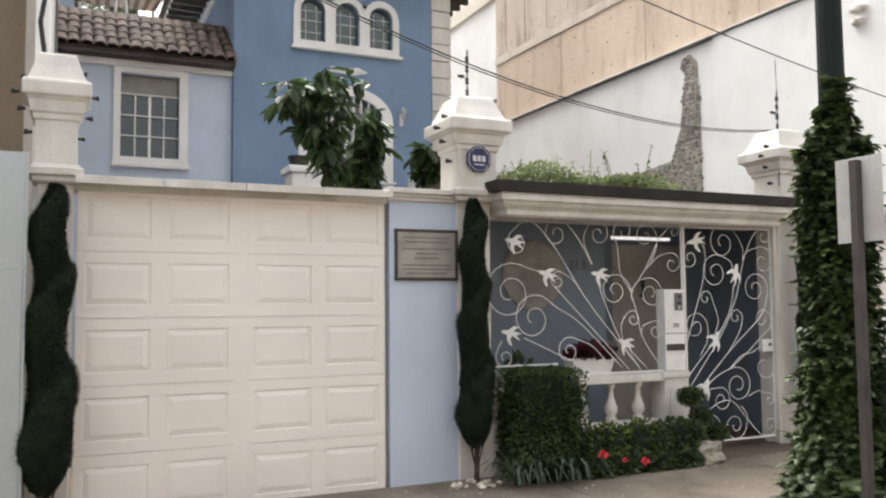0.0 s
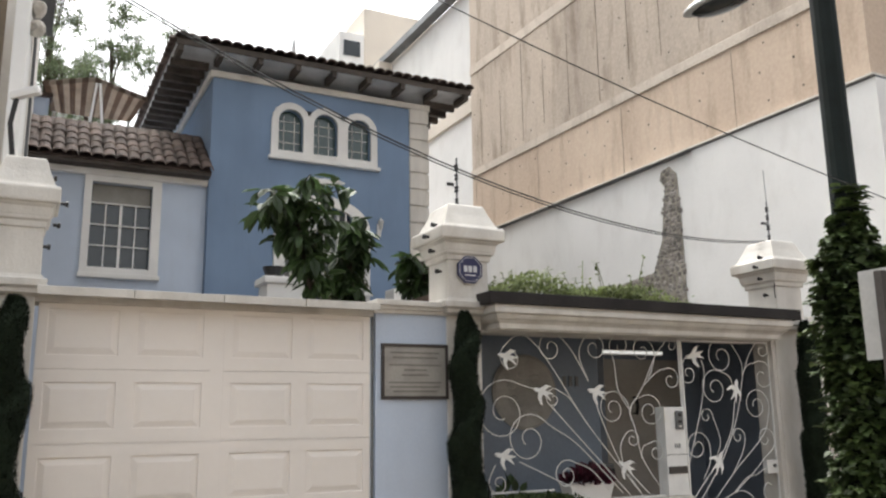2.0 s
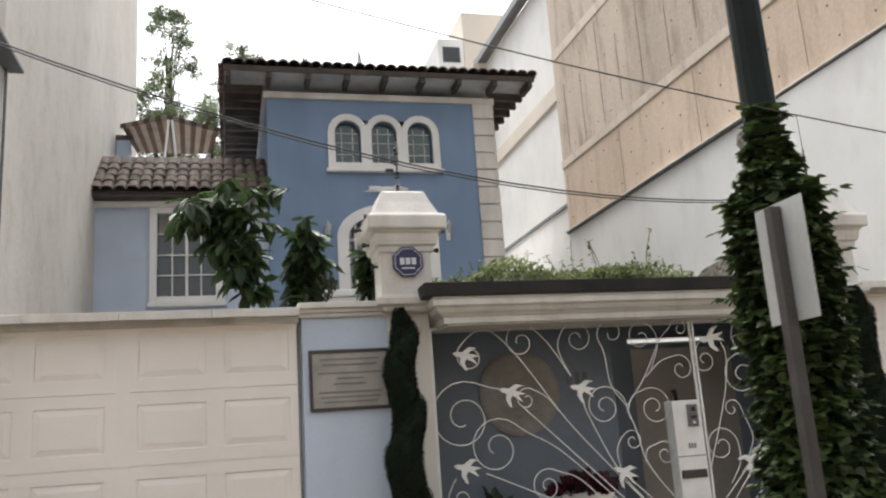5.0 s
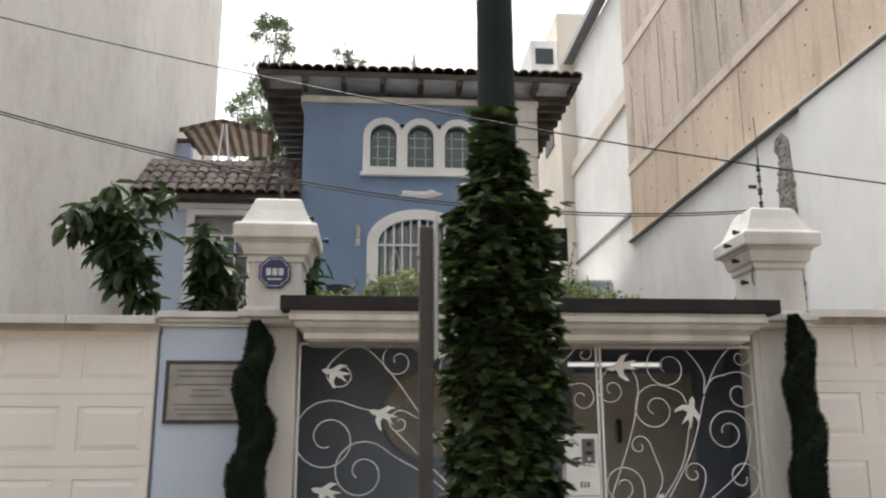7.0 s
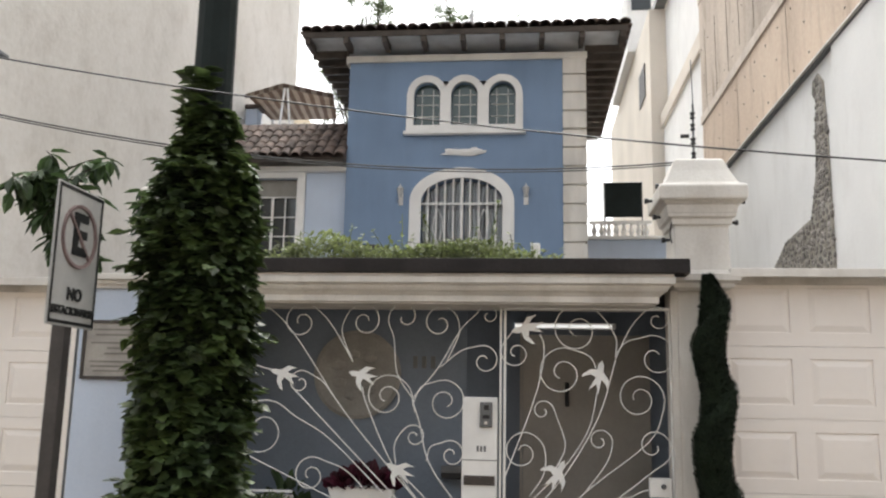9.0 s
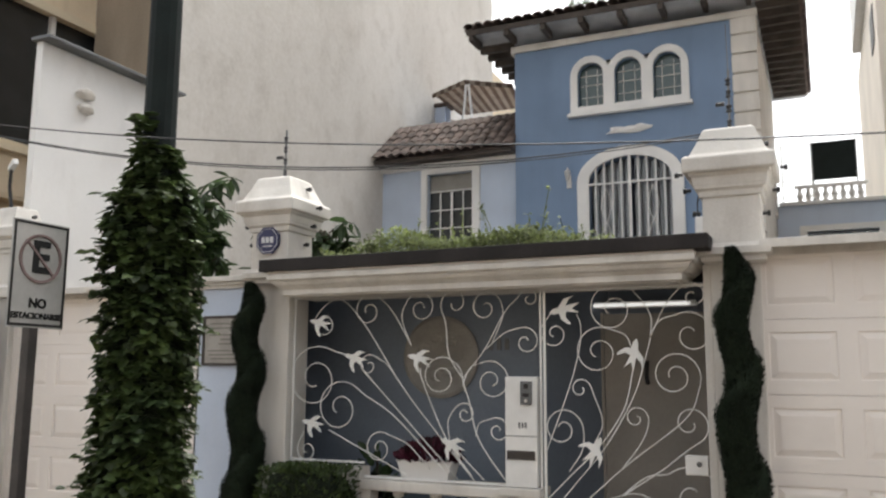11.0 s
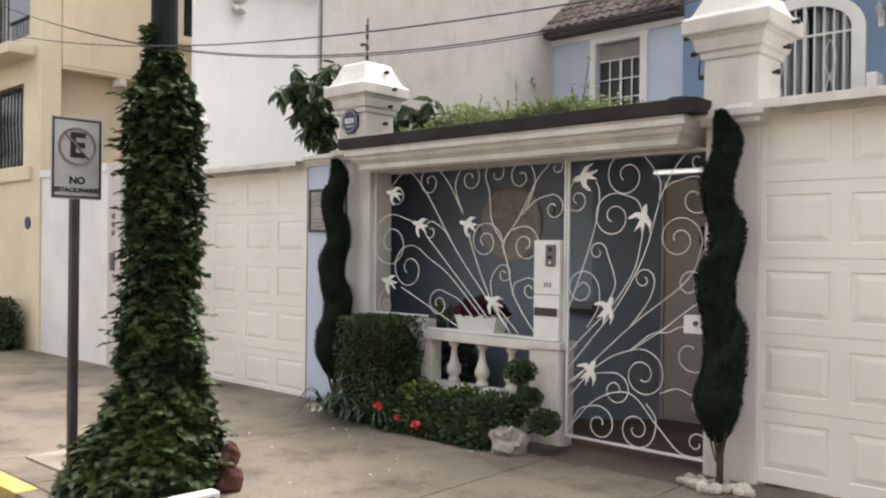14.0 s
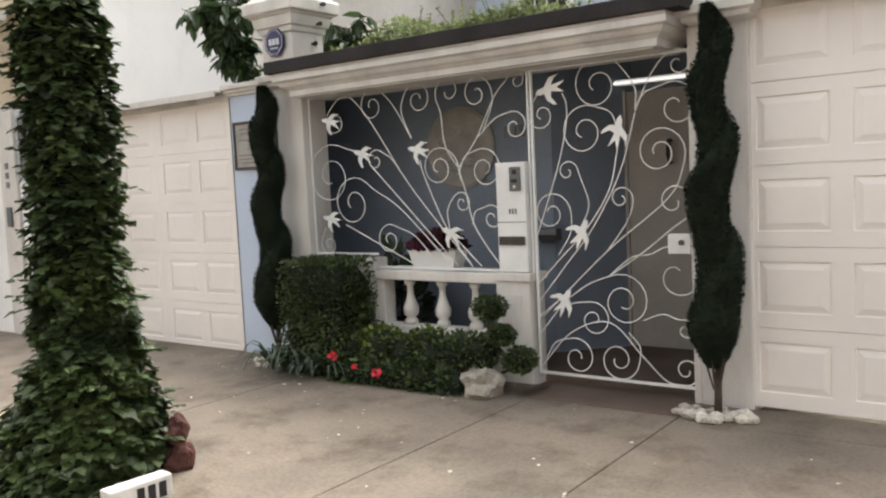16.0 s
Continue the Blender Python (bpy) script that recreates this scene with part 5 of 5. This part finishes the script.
for b in ((-0.153, 0.153, 2.260, 2.272), (-0.153, 0.153, 1.778, 1.790), (-0.153, -0.141, 1.790, 2.260), (0.141, 0.153, 1.790, 2.260)):
    part("border_line", box(0.0322, 0.034, *b), SIGNB, plate)
CE = 2.10
bm = bmesh.new()
ring = [(0.034, 0.112 * math.cos(2 * math.pi * k / 32), CE + 0.112 * math.sin(2 * math.pi * k / 32)) for k in range(33)]
tube(ring, 0.009, 4, bm)
part("ring", bm, SIGNR, plate, "faded red ring")
part("slash", tube([(0.034, -0.085, CE + 0.085), (0.034, 0.085, CE - 0.085)], 0.008, 4), SIGNR, plate)
turn = Matrix(((0, 0, 1, 0), (1, 0, 0, 0), (0, 1, 0, 0), (0, 0, 0, 1)))
text_mesh("letter", "E", 0.21, Matrix.Translation((0.036, 0, CE)) @ turn, SIGNB, plate)
text_mesh("writing", "NO", 0.062, Matrix.Translation((0.036, 0, 1.885)) @ turn, SIGNB, plate)
text_mesh("writing", "ESTACIONARSE", 0.040, Matrix.Translation((0.036, 0, 1.825)) @ turn, SIGNB, plate)

numb = thing("number_block", "low white block with painted number bars", "marker block", (5.19, 3.79, -0.1))
part("block", box(-0.17, 0.17, -0.05, 0.05, 0, 0.13, 0.012), MASON, numb)
for k in range(3):
    part("digit_bar", box(-0.03 + 0.06 * k, 0.01 + 0.06 * k, -0.054, -0.051, 0.025, 0.105), BLACK, numb)
numb.rotation_euler.z = radians(86)
block = thing("broken_block", "red-brown broken block at the ivy foot", "block", (4.93, 4.22, -0.1))
part("lump", lump((0, 0, 0.07), (0.085, 0.10, 0.10), 3, 0.14), BRICKR, block)
part("lump", lump((-0.02, 0.01, 0.225), (0.08, 0.085, 0.09), 3, 0.16, seed=5), BRICKR, block)


# ---- plants ----
def spiral_cypress(x, y, z0, z1, turns, phase, wide):
    """A cypress clipped into one body that winds round the stem like a screw."""
    e = thing("spiral_cypress", "dark green cypress clipped into a spiral", "topiary", (x, y, 0), "clipped cypresses")
    part("trunk", tube([(0, 0, z0 - 0.1), (0.01, 0, z0 + 0.3), (0, 0, z1 - 0.4)], 0.028, 8, None, 0.5), BARK, e)
    start = z0 + 0.27

    def skin(u, a, out=1.0):
        """Point on the winding body at height share u and angle a: each turn swells upwards and ends in a round shoulder."""
        z = start + (z1 - start) * u
        wind = turns * max(u, 0.0) ** 1.35 - phase
        h = (wind - a / 6.2832) % 1.0
        amp = min(1.0, 0.45 + 1.5 * u)
        swell = 1.03 - amp * (0.36 - 0.36 * h ** 0.6) if h < 0.82 else 1.03 - amp * (0.041 + 0.32 * (0.5 - 0.5 * math.cos(math.pi * (h - 0.82) / 0.18)))
        w = 6.2832 * wind
        r = wide * (1.02 - 0.42 * u)
        r *= min(1.0, u / 0.12) ** 0.6 * min(1.0, (1 - u) / 0.10) ** 0.5 if 0 < u < 1 else 0.0
        d = Vector((math.cos(a), math.sin(a), 0))
        r *= swell * (1 + 0.10 * noise.noise(Vector((d.x * 1.5, d.y * 1.5, z * 5 + x))))
        swing = -0.022 * math.sin(w) * (0.45 + 0.55 * min(1.0, 2 * u))
        return Vector((swing, 0.5 * swing, z)) + d * r * out, d
    rows, cols = 96, 28
    bm = bmesh.new()
    ring = [[bm.verts.new(skin(0.005 + 0.99 * i / rows, 6.2832 * k / cols, 0.97)[0]) for k in range(cols)] for i in range(rows + 1)]
    for i in range(rows):
        for k in range(cols):
            bm.faces.new((ring[i][k], ring[i][(k + 1) % cols], ring[i + 1][(k + 1) % cols], ring[i + 1][k]))
    bm.faces.new(ring[0][::-1])
    bm.faces.new(ring[-1])
    part("core", bm, CYP, e, smooth=True)
    spots = []
    for k in range(14000):
        p, d = skin(rnd(0.004, 0.996), rnd(0, 6.2832), rnd(0.95, 1.01))
        spots.append((p, d * rnd(0.4, 1.1) + Vector((rnd(-0.6, 0.6), rnd(-0.6, 0.6), rnd(0.1, 1))), d + Vector((0, 0, rnd(-0.5, 1))), rnd(0.012, 0.030)))
    foliage("needles", spots, LEAF_LONG, CYP, e, "dark fine needles", "stuff")
    for k in range(10):
        a = rnd(0, 6.28)
        part("twig", tube([(0.02 * math.cos(a), 0.02 * math.sin(a), z0 + 0.15), (0.08 * math.cos(a), 0.08 * math.sin(a), z0 + 0.38)], 0.006, 4), BARK, e)
    return e


spiral_cypress(-0.055, 6.44, -0.14, 2.30, 2.75, 0.93, 0.198)
spiral_cypress(3.27, 6.50, -0.08, 2.35, 3.0, 0.93, 0.176)
spiral_cypress(7.205, 6.465, -0.05, 2.42, 2.93, 0.81, 0.164)


def pebble_ring(x, y, n, s):
    e = thing("pebble_ring", "ring of pale pebbles round a cypress trunk", "pebbles", (x, y, 0))
    for k in range(n):
        a, r = rnd(0, 6.283), rnd(0.05, 0.20)
        q = rnd(0.6, 1.2) * s
        part("pebble", lump((r * 1.2 * math.cos(a), r * 0.8 * math.sin(a), ground_z(x, y) + 0.02), (q, q * 0.8, q * 0.7), 1, 0.2, seed=k), PEBBLE, e)


pebble_ring(7.20, 6.44, 46, 0.042)
pebble_ring(3.22, 6.42, 26, 0.032)


def leafy(name, label, cat, center, size, n, shape, material, leaf, core=True, boxy=0.0, at=(0, 0, 0), parent=None):
    """A bush: leaves over a rounded body, denser outside."""
    e = parent or thing(name, label, cat, center)
    base = Vector(at)
    spots = []
    for k in range(n):
        d = ball_dir()
        if boxy:
            m = max(abs(c) for c in d)
            d = d * (1 - boxy) + d / m * boxy
        q = Vector((d.x * size[0], d.y * size[1], d.z * size[2])) * (rnd(0.86, 1.06) if boxy < 0.8 else rnd(0.90, 1.02)) * (1 + (0.14 if boxy < 0.8 else 0.05) * noise.noise(d * 2.2 + Vector(center)))
        o = d.normalized()
        spots.append((base + q, o + Vector((rnd(-0.7, 0.7), rnd(-0.7, 0.7), rnd(-0.4, 0.6))), o + Vector((0, 0, 0.7)), rnd(0.7, 1.3) * leaf))
    # inner body painted near-black as the shade behind the leaves
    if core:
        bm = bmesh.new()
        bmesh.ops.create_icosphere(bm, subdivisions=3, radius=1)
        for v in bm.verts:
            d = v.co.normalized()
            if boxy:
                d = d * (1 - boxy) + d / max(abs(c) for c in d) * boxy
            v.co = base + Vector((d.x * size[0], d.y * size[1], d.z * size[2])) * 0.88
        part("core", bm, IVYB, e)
    foliage("leaves", spots, shape, material, e, "", "stuff")
    return e


leafy("hedge", "clipped square dark green box hedge by the screen", "hedge", (3.92, 6.49, 0.38), (0.34, 0.26, 0.46), 9500, LEAF_OVAL, HEDGE, 0.030, True, 0.93)
bed = thing("flower_bed", "flower bed with green shrubs and red flowers", "flower bed", (4.85, 6.42, 0))
for k in range(9):
    cx = -0.52 + 0.13 * k
    leafy("", "", "", (cx * 3, k, 1), (0.17, 0.17, 0.19), 420, LEAF_OVAL, LIME if k in (1, 2, 3, 5) else HEDGE, 0.04, True, 0.2, (cx, 0.05 * (k % 2), 0.07 + 0.03 * (k % 3)), bed)
for k in range(9):
    cx = -0.62 + 0.14 * k
    leafy("", "", "", (cx * 3, k, 9), (0.14, 0.12, 0.13), 240, LEAF_OVAL, HEDGE, 0.045, True, 0.2, (cx, -0.14, -0.03), bed)
for x, z in ((-0.55, 0.12), (-0.10, 0.03), (-0.32, 0.06)):
    spots = []
    for k in range(26):
        d = ball_dir()
        spots.append((Vector((x, -0.30, z)) + d * 0.01, d, d + Vector((0, -1, 0.4)), 0.036 if x != -0.32 else 0.018))
    foliage("flower", spots, LEAF_OVAL, RED, bed, "red geranium flower head")
straps = thing("strap_leaf_plant", "arching strap-leaved plants in front of the hedge", "plant", (3.62, 6.20, -0.08))
for c in range(5):
    cx, cy = -0.12 + 0.17 * c, rnd(-0.03, 0.03)
    for k in range(26):
        bm = bmesh.new()
        a, ln = rnd(0, 6.283), rnd(0.30, 0.56)
        o = Vector((math.cos(a), math.sin(a), 0))
        s = Vector((-o.y, o.x, 0)) * 0.017
        prev = None
        for j in range(6):
            u = j / 5
            p = Vector((cx, cy, 0)) + o * ln * 0.75 * u + Vector((0, 0, ln * (1.5 * u - 1.35 * u * u)))
            w = s * (1 - u * 0.85)
            cur = (bm.verts.new(p - w), bm.verts.new(p + w))
            if prev:
                bm.faces.new((prev[0], prev[1], cur[1], cur[0]))
            prev = cur
        part("blade", bm, STRAP, straps)
topi = thing("topiary_shrub", "small clipped cloud-pruned shrub by the gate", "topiary", (5.60, 6.42, 0))
part("stem", tube([(0, 0, -0.1), (-0.03, 0, 0.2), (-0.02, 0.03, 0.5)], 0.018, 6), BARK, topi)
part("stem", tube([(-0.01, 0, 0.02), (0.12, 0, 0.08), (0.22, 0, 0.16)], 0.012, 6), BARK, topi)
for p, r in (((-0.03, 0.04, 0.52), 0.115), ((0.07, 0.02, 0.33), 0.095), ((0.23, 0.0, 0.17), 0.115), ((-0.11, -0.02, 0.20), 0.15)):
    leafy("", "", "", (p[0] * 9, p[1], p[2]), (r, r, r * 0.66), 700, LEAF_OVAL, HEDGE, 0.026, True, 0.1, p, topi)
rock = thing("garden_rock", "pale rough boulder at the flower bed corner", "rock", (5.61, 6.27, -0.10))
part("boulder", lump((0, 0, 0.10), (0.15, 0.12, 0.13), 3, 0.28, seed=2.2), ROCK, rock)

# roof garden above the canopy
structure("roof_bed", box(3.22, 7.0, 7.01, 7.6, 2.501, 2.56), THRESH, "soil bed on the porch roof", "planting bed")
rg = thing("roof_plants", "light green grassy plants growing over the canopy", "plants", (5.2, 7.15, 2.54), kind="stuff")
spots = []
for k in range(5600):
    x = rnd(-1.55, 1.05)
    x -= rnd(0, 0.6) if x > 0.3 else 0
    h = (0.09 + 0.22 * max(0, noise.noise(Vector((x * 1.8, 3, 0))) + 0.45)) * rnd(0.1, 1) ** 0.7
    y = rnd(-0.16, 0.30)
    spots.append(((x, y, h), (rnd(-1, 1), rnd(-1, 0.6), rnd(-0.3, 1.1)), (rnd(-0.5, 0.5), -0.6, 1), rnd(0.026, 0.062)))
foliage("leaves", spots, [(a * 0.8, b, c) for a, b, c in LEAF_OVAL], GRASSY, rg)
bm = bmesh.new()
spots = []
for k in range(26):
    x, h = rnd(-1.5, 0.9), rnd(0.16, 0.36) if k > 3 else rnd(0.42, 0.56)
    lean = rnd(-0.15, 0.15)
    tube([(x, 0, 0), (x + lean * 0.4, 0.02, h * 0.6), (x + lean, 0, h)], 0.004, 4, bm)
    for j in range(9):
        u = rnd(0.4, 1.05)
        spots.append(((x + lean * u, 0.01, h * u), (rnd(-1, 1), rnd(-1, 1), rnd(-0.4, 0.5)), (0, -0.5, 1), rnd(0.03, 0.06)))
part("stalks", bm, GRASSY, rg)
foliage("sprigs", spots, LEAF_OVAL, GRASSY, rg)


def big_bush(x, y, z, trunk, n, spread, foot=-0.1):
    """A loose shrub: arching branches with drooping leaves in whorls along their outer half."""
    e = thing("broadleaf_bush", "dark green drooping broad-leaved bush behind the wall", "bush", (x, y, 0))
    base, bend, top = Vector((trunk[0], trunk[1], foot)), Vector((trunk[0] * 0.8, trunk[1], z - 0.9)), Vector((0, 0, z + spread[2] * 0.2))

    def stem(u):
        return base * (1 - u) ** 2 + bend * 2 * u * (1 - u) + top * u * u
    part("trunk", tube([stem(k / 9) for k in range(10)], 0.03, 8, None, 0.4), BARK, e)
    spots = []
    for k in range(n // 3):
        u = 1 - 0.36 * rnd(0, 1) ** 1.5
        root = stem(u)
        v = 0.42 + 0.58 * (u - 0.64) / 0.36
        a = rnd(0, 6.283)
        reach = rnd(0.35, 1.0) * v
        tip = root + Vector((math.cos(a) * spread[0] * reach, math.sin(a) * spread[1] * reach, spread[2] * rnd(-0.5, 0.8)))
        mid = (root + tip) / 2 + Vector((0, 0, 0.12))
        pts = [root * (1 - w) ** 2 + mid * 2 * w * (1 - w) + tip * w * w for w in [j / 5 for j in range(6)]]
        part("branch", tube(pts, 0.009, 4, None, 0.4), BARK, e)
        for j in range(17):
            w = rnd(0.30, 1.0)
            p = root * (1 - w) ** 2 + mid * 2 * w * (1 - w) + tip * w * w
            a = rnd(0, 6.283)
            o = Vector((math.cos(a), math.sin(a), 0))
            spots.append((p + o * 0.02, o * rnd(0.4, 1.0) + Vector((0, 0, rnd(-1.6, 0.1))), o * 0.4 + Vector((rnd(-0.4, 0.4), rnd(-0.4, 0.4), 1)), rnd(0.12, 0.24)))
    foliage("leaves", spots, [(a * 0.62, b, c) for a, b, c in LEAF_OVAL], BUSH, e, "", "stuff")


big_bush(1.97, 7.15, 3.26, (0.45, 0.10), 84, (0.62, 0.36, 0.36))
big_bush(2.68, 7.58, 2.95, (0.0, 0.1), 60, (0.38, 0.28, 0.38))
big_bush(3.36, 7.50, 2.88, (0.0, 0.0), 48, (0.34, 0.18, 0.32), 2.5)
weep = thing("weeping_shrub", "brownish green fine-leaved weeping shrub behind the wall", "shrub", (2.74, 8.0, 0))
part("trunk", tube([(0.05, 0, -0.1), (0, 0, 1.6), (-0.03, 0, 3.0)], 0.022, 8, None, 0.5), BARK, weep)
spots = []
for k in range(46):
    a, top = rnd(0, 6.283), rnd(2.70, 3.05)
    o = Vector((math.cos(a), math.sin(a), 0))
    reach, fall = rnd(0.05, 0.30), rnd(0.15, 0.60)
    run = [Vector((-0.02, 0, top)) + o * reach * u ** 0.6 + Vector((0, 0, 0.10 * math.sin(3 * u) - fall * u * u)) for u in [j / 7 for j in range(8)]]
    part("hanging_twig", tube(run, 0.003, 3), BARK, weep)
    for p in run[2:]:
        for j in range(5):
            spots.append((p + ball_dir() * 0.02, Vector((rnd(-0.8, 0.8), rnd(-0.8, 0.8), -1)), o + Vector((0, 0, 0.5)), rnd(0.05, 0.11)))
foliage("leaves", spots, LEAF_LONG, WEEP, weep, "", "stuff")


def far_tree(x, y, h, spread, n):
    e = thing("tree", "tall sparse tree far behind the house", "tree", (x, y, 0))
    part("trunk", tube([(0, 0, -0.3), (0.2, 0, h * 0.5), (0, 0, h * 0.9)], 0.16, 8, None, 0.3), BARK, e)
    bm = bmesh.new()
    spots = []
    for k in range(n):
        d = ball_dir()
        f = rnd(0.35, 1.0)
        p = Vector((d.x * spread * f, d.y * spread * f, h * 0.84 + d.z * h * 0.17))
        root = Vector((0, 0, h * 0.55 + max(0, p.z - h * 0.62) * 0.7))
        tube([root, root.lerp(p, 0.5) + Vector((0, 0, 0.1)), p], 0.028, 4, bm, 0.3)
        for c in range(5):
            tip = p + ball_dir() * rnd(0.1, 0.55)
            tube([p, tip], 0.010, 3, bm, 0.4)
            for j in range(56):
                q = ball_dir() * rnd(0.0, 1.0) ** 0.6 * 0.26
                spots.append((tip + Vector((q.x, q.y, q.z * 0.7)), ball_dir() + Vector((0, 0, -0.5)), ball_dir() + Vector((0, 0, 1)), rnd(0.045, 0.10)))
    tagged(part("branching", bm, BARK, e), kind="stuff")
    foliage("crown", spots, LEAF_OVAL, FARLEAF, e, "sparse green crown", "stuff")


far_tree(0.15, 29, 16.6, 1.25, 34)
far_tree(2.33, 33, 17.6, 1.35, 30)
far_tree(0.1, 27, 13.0, 1.3, 30)
far_tree(1.5, 31, 14.2, 1.3, 30)
far_tree(4.6, 36, 18.6, 1.8, 22)


leafy("street_hedge", "clipped hedge before the yellow building", "hedge", (-4.2, 6.0, 0.22), (0.62, 0.26, 0.42), 2600, LEAF_OVAL, HEDGE, 0.05, True, 0.5)


# ---- cables ----
def cable(name, label, f, x0, x1, r, n=40):
    pts = [f(x0 + (x1 - x0) * k / n) for k in range(n + 1)]
    return tagged(finish(name, tube(pts, r, 6), BLACK), label, "cable")


cable("overhead_cable", "thick black overhead cable sagging to the gate pillar", lambda x: (x, 6.8 + 0.249 * (x - 7.12), 3.145 + 0.034 * (x - 4.9) ** 2), -8.0, 7.15, 0.0055)
cable("overhead_cable", "second thin black overhead cable beside the first", lambda x: (x, 6.83 + 0.249 * (x - 7.12), 3.134 + 0.0343 * (x - 4.9) ** 2), -8.0, 7.15, 0.0045)
cable("overhead_wire", "thin overhead service wire above the pavement", lambda x: (x, 3.5 - 0.035 * (x - 6), 3.882 - 0.33275 * x + 0.016635 * x ** 2), -4.0, 9.6, 0.0032)

cctv = thing("security_camera", "small white security camera on the wall pillar", "security camera", (-0.13, 6.78, 3.32))
part("mount", tube([(0.0, 0, 0), (-0.03, -0.02, 0.22), (0.0, -0.04, 0.42)], 0.018, 6), BLACK, cctv)
bm = box(-0.03, 0.03, -0.10, 0.10, -0.03, 0.03, 0.01)
cb = part("housing", bm, WHITE, cctv)
cb.matrix_basis = Matrix.Translation((0.05, -0.06, 0.44)) @ Matrix.Rotation(radians(-115), 4, "Z") @ Matrix.Rotation(radians(14), 4, "X")

litter = thing("pavement_litter", "scattered dry leaves and grit on the pavement", "litter", (0, 0, 0), kind="stuff")
spots = []
for k in range(150):
    x, y = rnd(0.5, 10), rnd(KERB + 0.3, 6.7)
    if k < 60:
        x, y = rnd(2.4, 5.6), rnd(5.9, 6.6)
    spots.append(((x, y, ground_z(x, y) + 0.004), (rnd(-1, 1), rnd(-1, 1), 0.05), (rnd(-0.3, 0.3), rnd(-0.3, 0.3), 1), rnd(0.012, 0.04)))
foliage("leaf_litter", spots, LEAF_OVAL, PEBBLE, litter)

# ---- roof tiles ----
for r in range(5):
    for c in range(15):
        d = 0.28 * r
        m = Matrix.Translation((-0.05 + 0.193 * c + rnd(-0.01, 0.01), ys - 0.03 + d * math.cos(slope) * 1.0, zs + 0.035 + d * math.sin(slope) + rnd(-0.004, 0.008))) @ Matrix.Rotation(slope - 0.06, 4, "X") @ Matrix.Rotation(rnd(-0.03, 0.03), 4, "Z")
        tile_at(wroof, m)
for c in range(30):
    for r in range(2):
        x = RX0 + 0.08 + c * (RX1 - RX0 - 0.16) / 29
        tile_at(roof, Matrix.Translation((x + rnd(-0.01, 0.01), RY0 - 0.06 + 0.30 * r, 7.885 + 0.075 * r)) @ Matrix.Rotation(0.22, 4, "X"))
for c in range(26):
    for s, xx in ((1, RX0 - 0.06), (-1, RX1 + 0.06)):
        y = RY0 + 0.2 + 0.24 * c
        tile_at(roof, Matrix.Translation((xx, y, 7.885)) @ Matrix.Rotation(radians(-90 * s), 4, "Z") @ Matrix.Rotation(0.22, 4, "X"))

# the rest of the main roof, slope by slope
src = [v.co.copy() for v in TILE_ME.vertices]
src_faces = [tuple(f.vertices) for f in TILE_ME.polygons]
verts, faces = [], []
rise = math.atan2(0.64, 2.58)


def lay(m):
    b = len(verts)
    verts.extend(m @ v for v in src)
    faces.extend(tuple(i + b for i in f) for f in src_faces)


for r in range(2, 9):
    d = -0.06 + 0.30 * r
    z = 7.885 + 0.30 * r * math.tan(rise)
    for c in range(30):
        x = RX0 + 0.08 + c * (RX1 - RX0 - 0.16) / 29
        if RX0 + d * 0.85 < x < RX1 - d * 0.85:
            lay(Matrix.Translation((x, RY0 + d, z)) @ Matrix.Rotation(rise - 0.03, 4, "X"))
            lay(Matrix.Translation((x, RY1 - d, z)) @ Matrix.Rotation(math.pi, 4, "Z") @ Matrix.Rotation(rise - 0.03, 4, "X"))
for r in range(1, 8):
    d = -0.06 + 0.30 * r
    z = 7.885 + 0.30 * r * 0.29
    for c in range(31):
        y = RY0 + 0.1 + 0.205 * c
        if RY0 + d < y < RY1 - d:
            lay(Matrix.Translation((RX0 + d, y, z)) @ Matrix.Rotation(radians(-90), 4, "Z") @ Matrix.Rotation(0.26, 4, "X"))
            lay(Matrix.Translation((RX1 - d, y, z)) @ Matrix.Rotation(radians(90), 4, "Z") @ Matrix.Rotation(0.26, 4, "X"))
raw("tiling", verts, faces, TILE, roof, "rows of dark barrel tiles", "stuff")
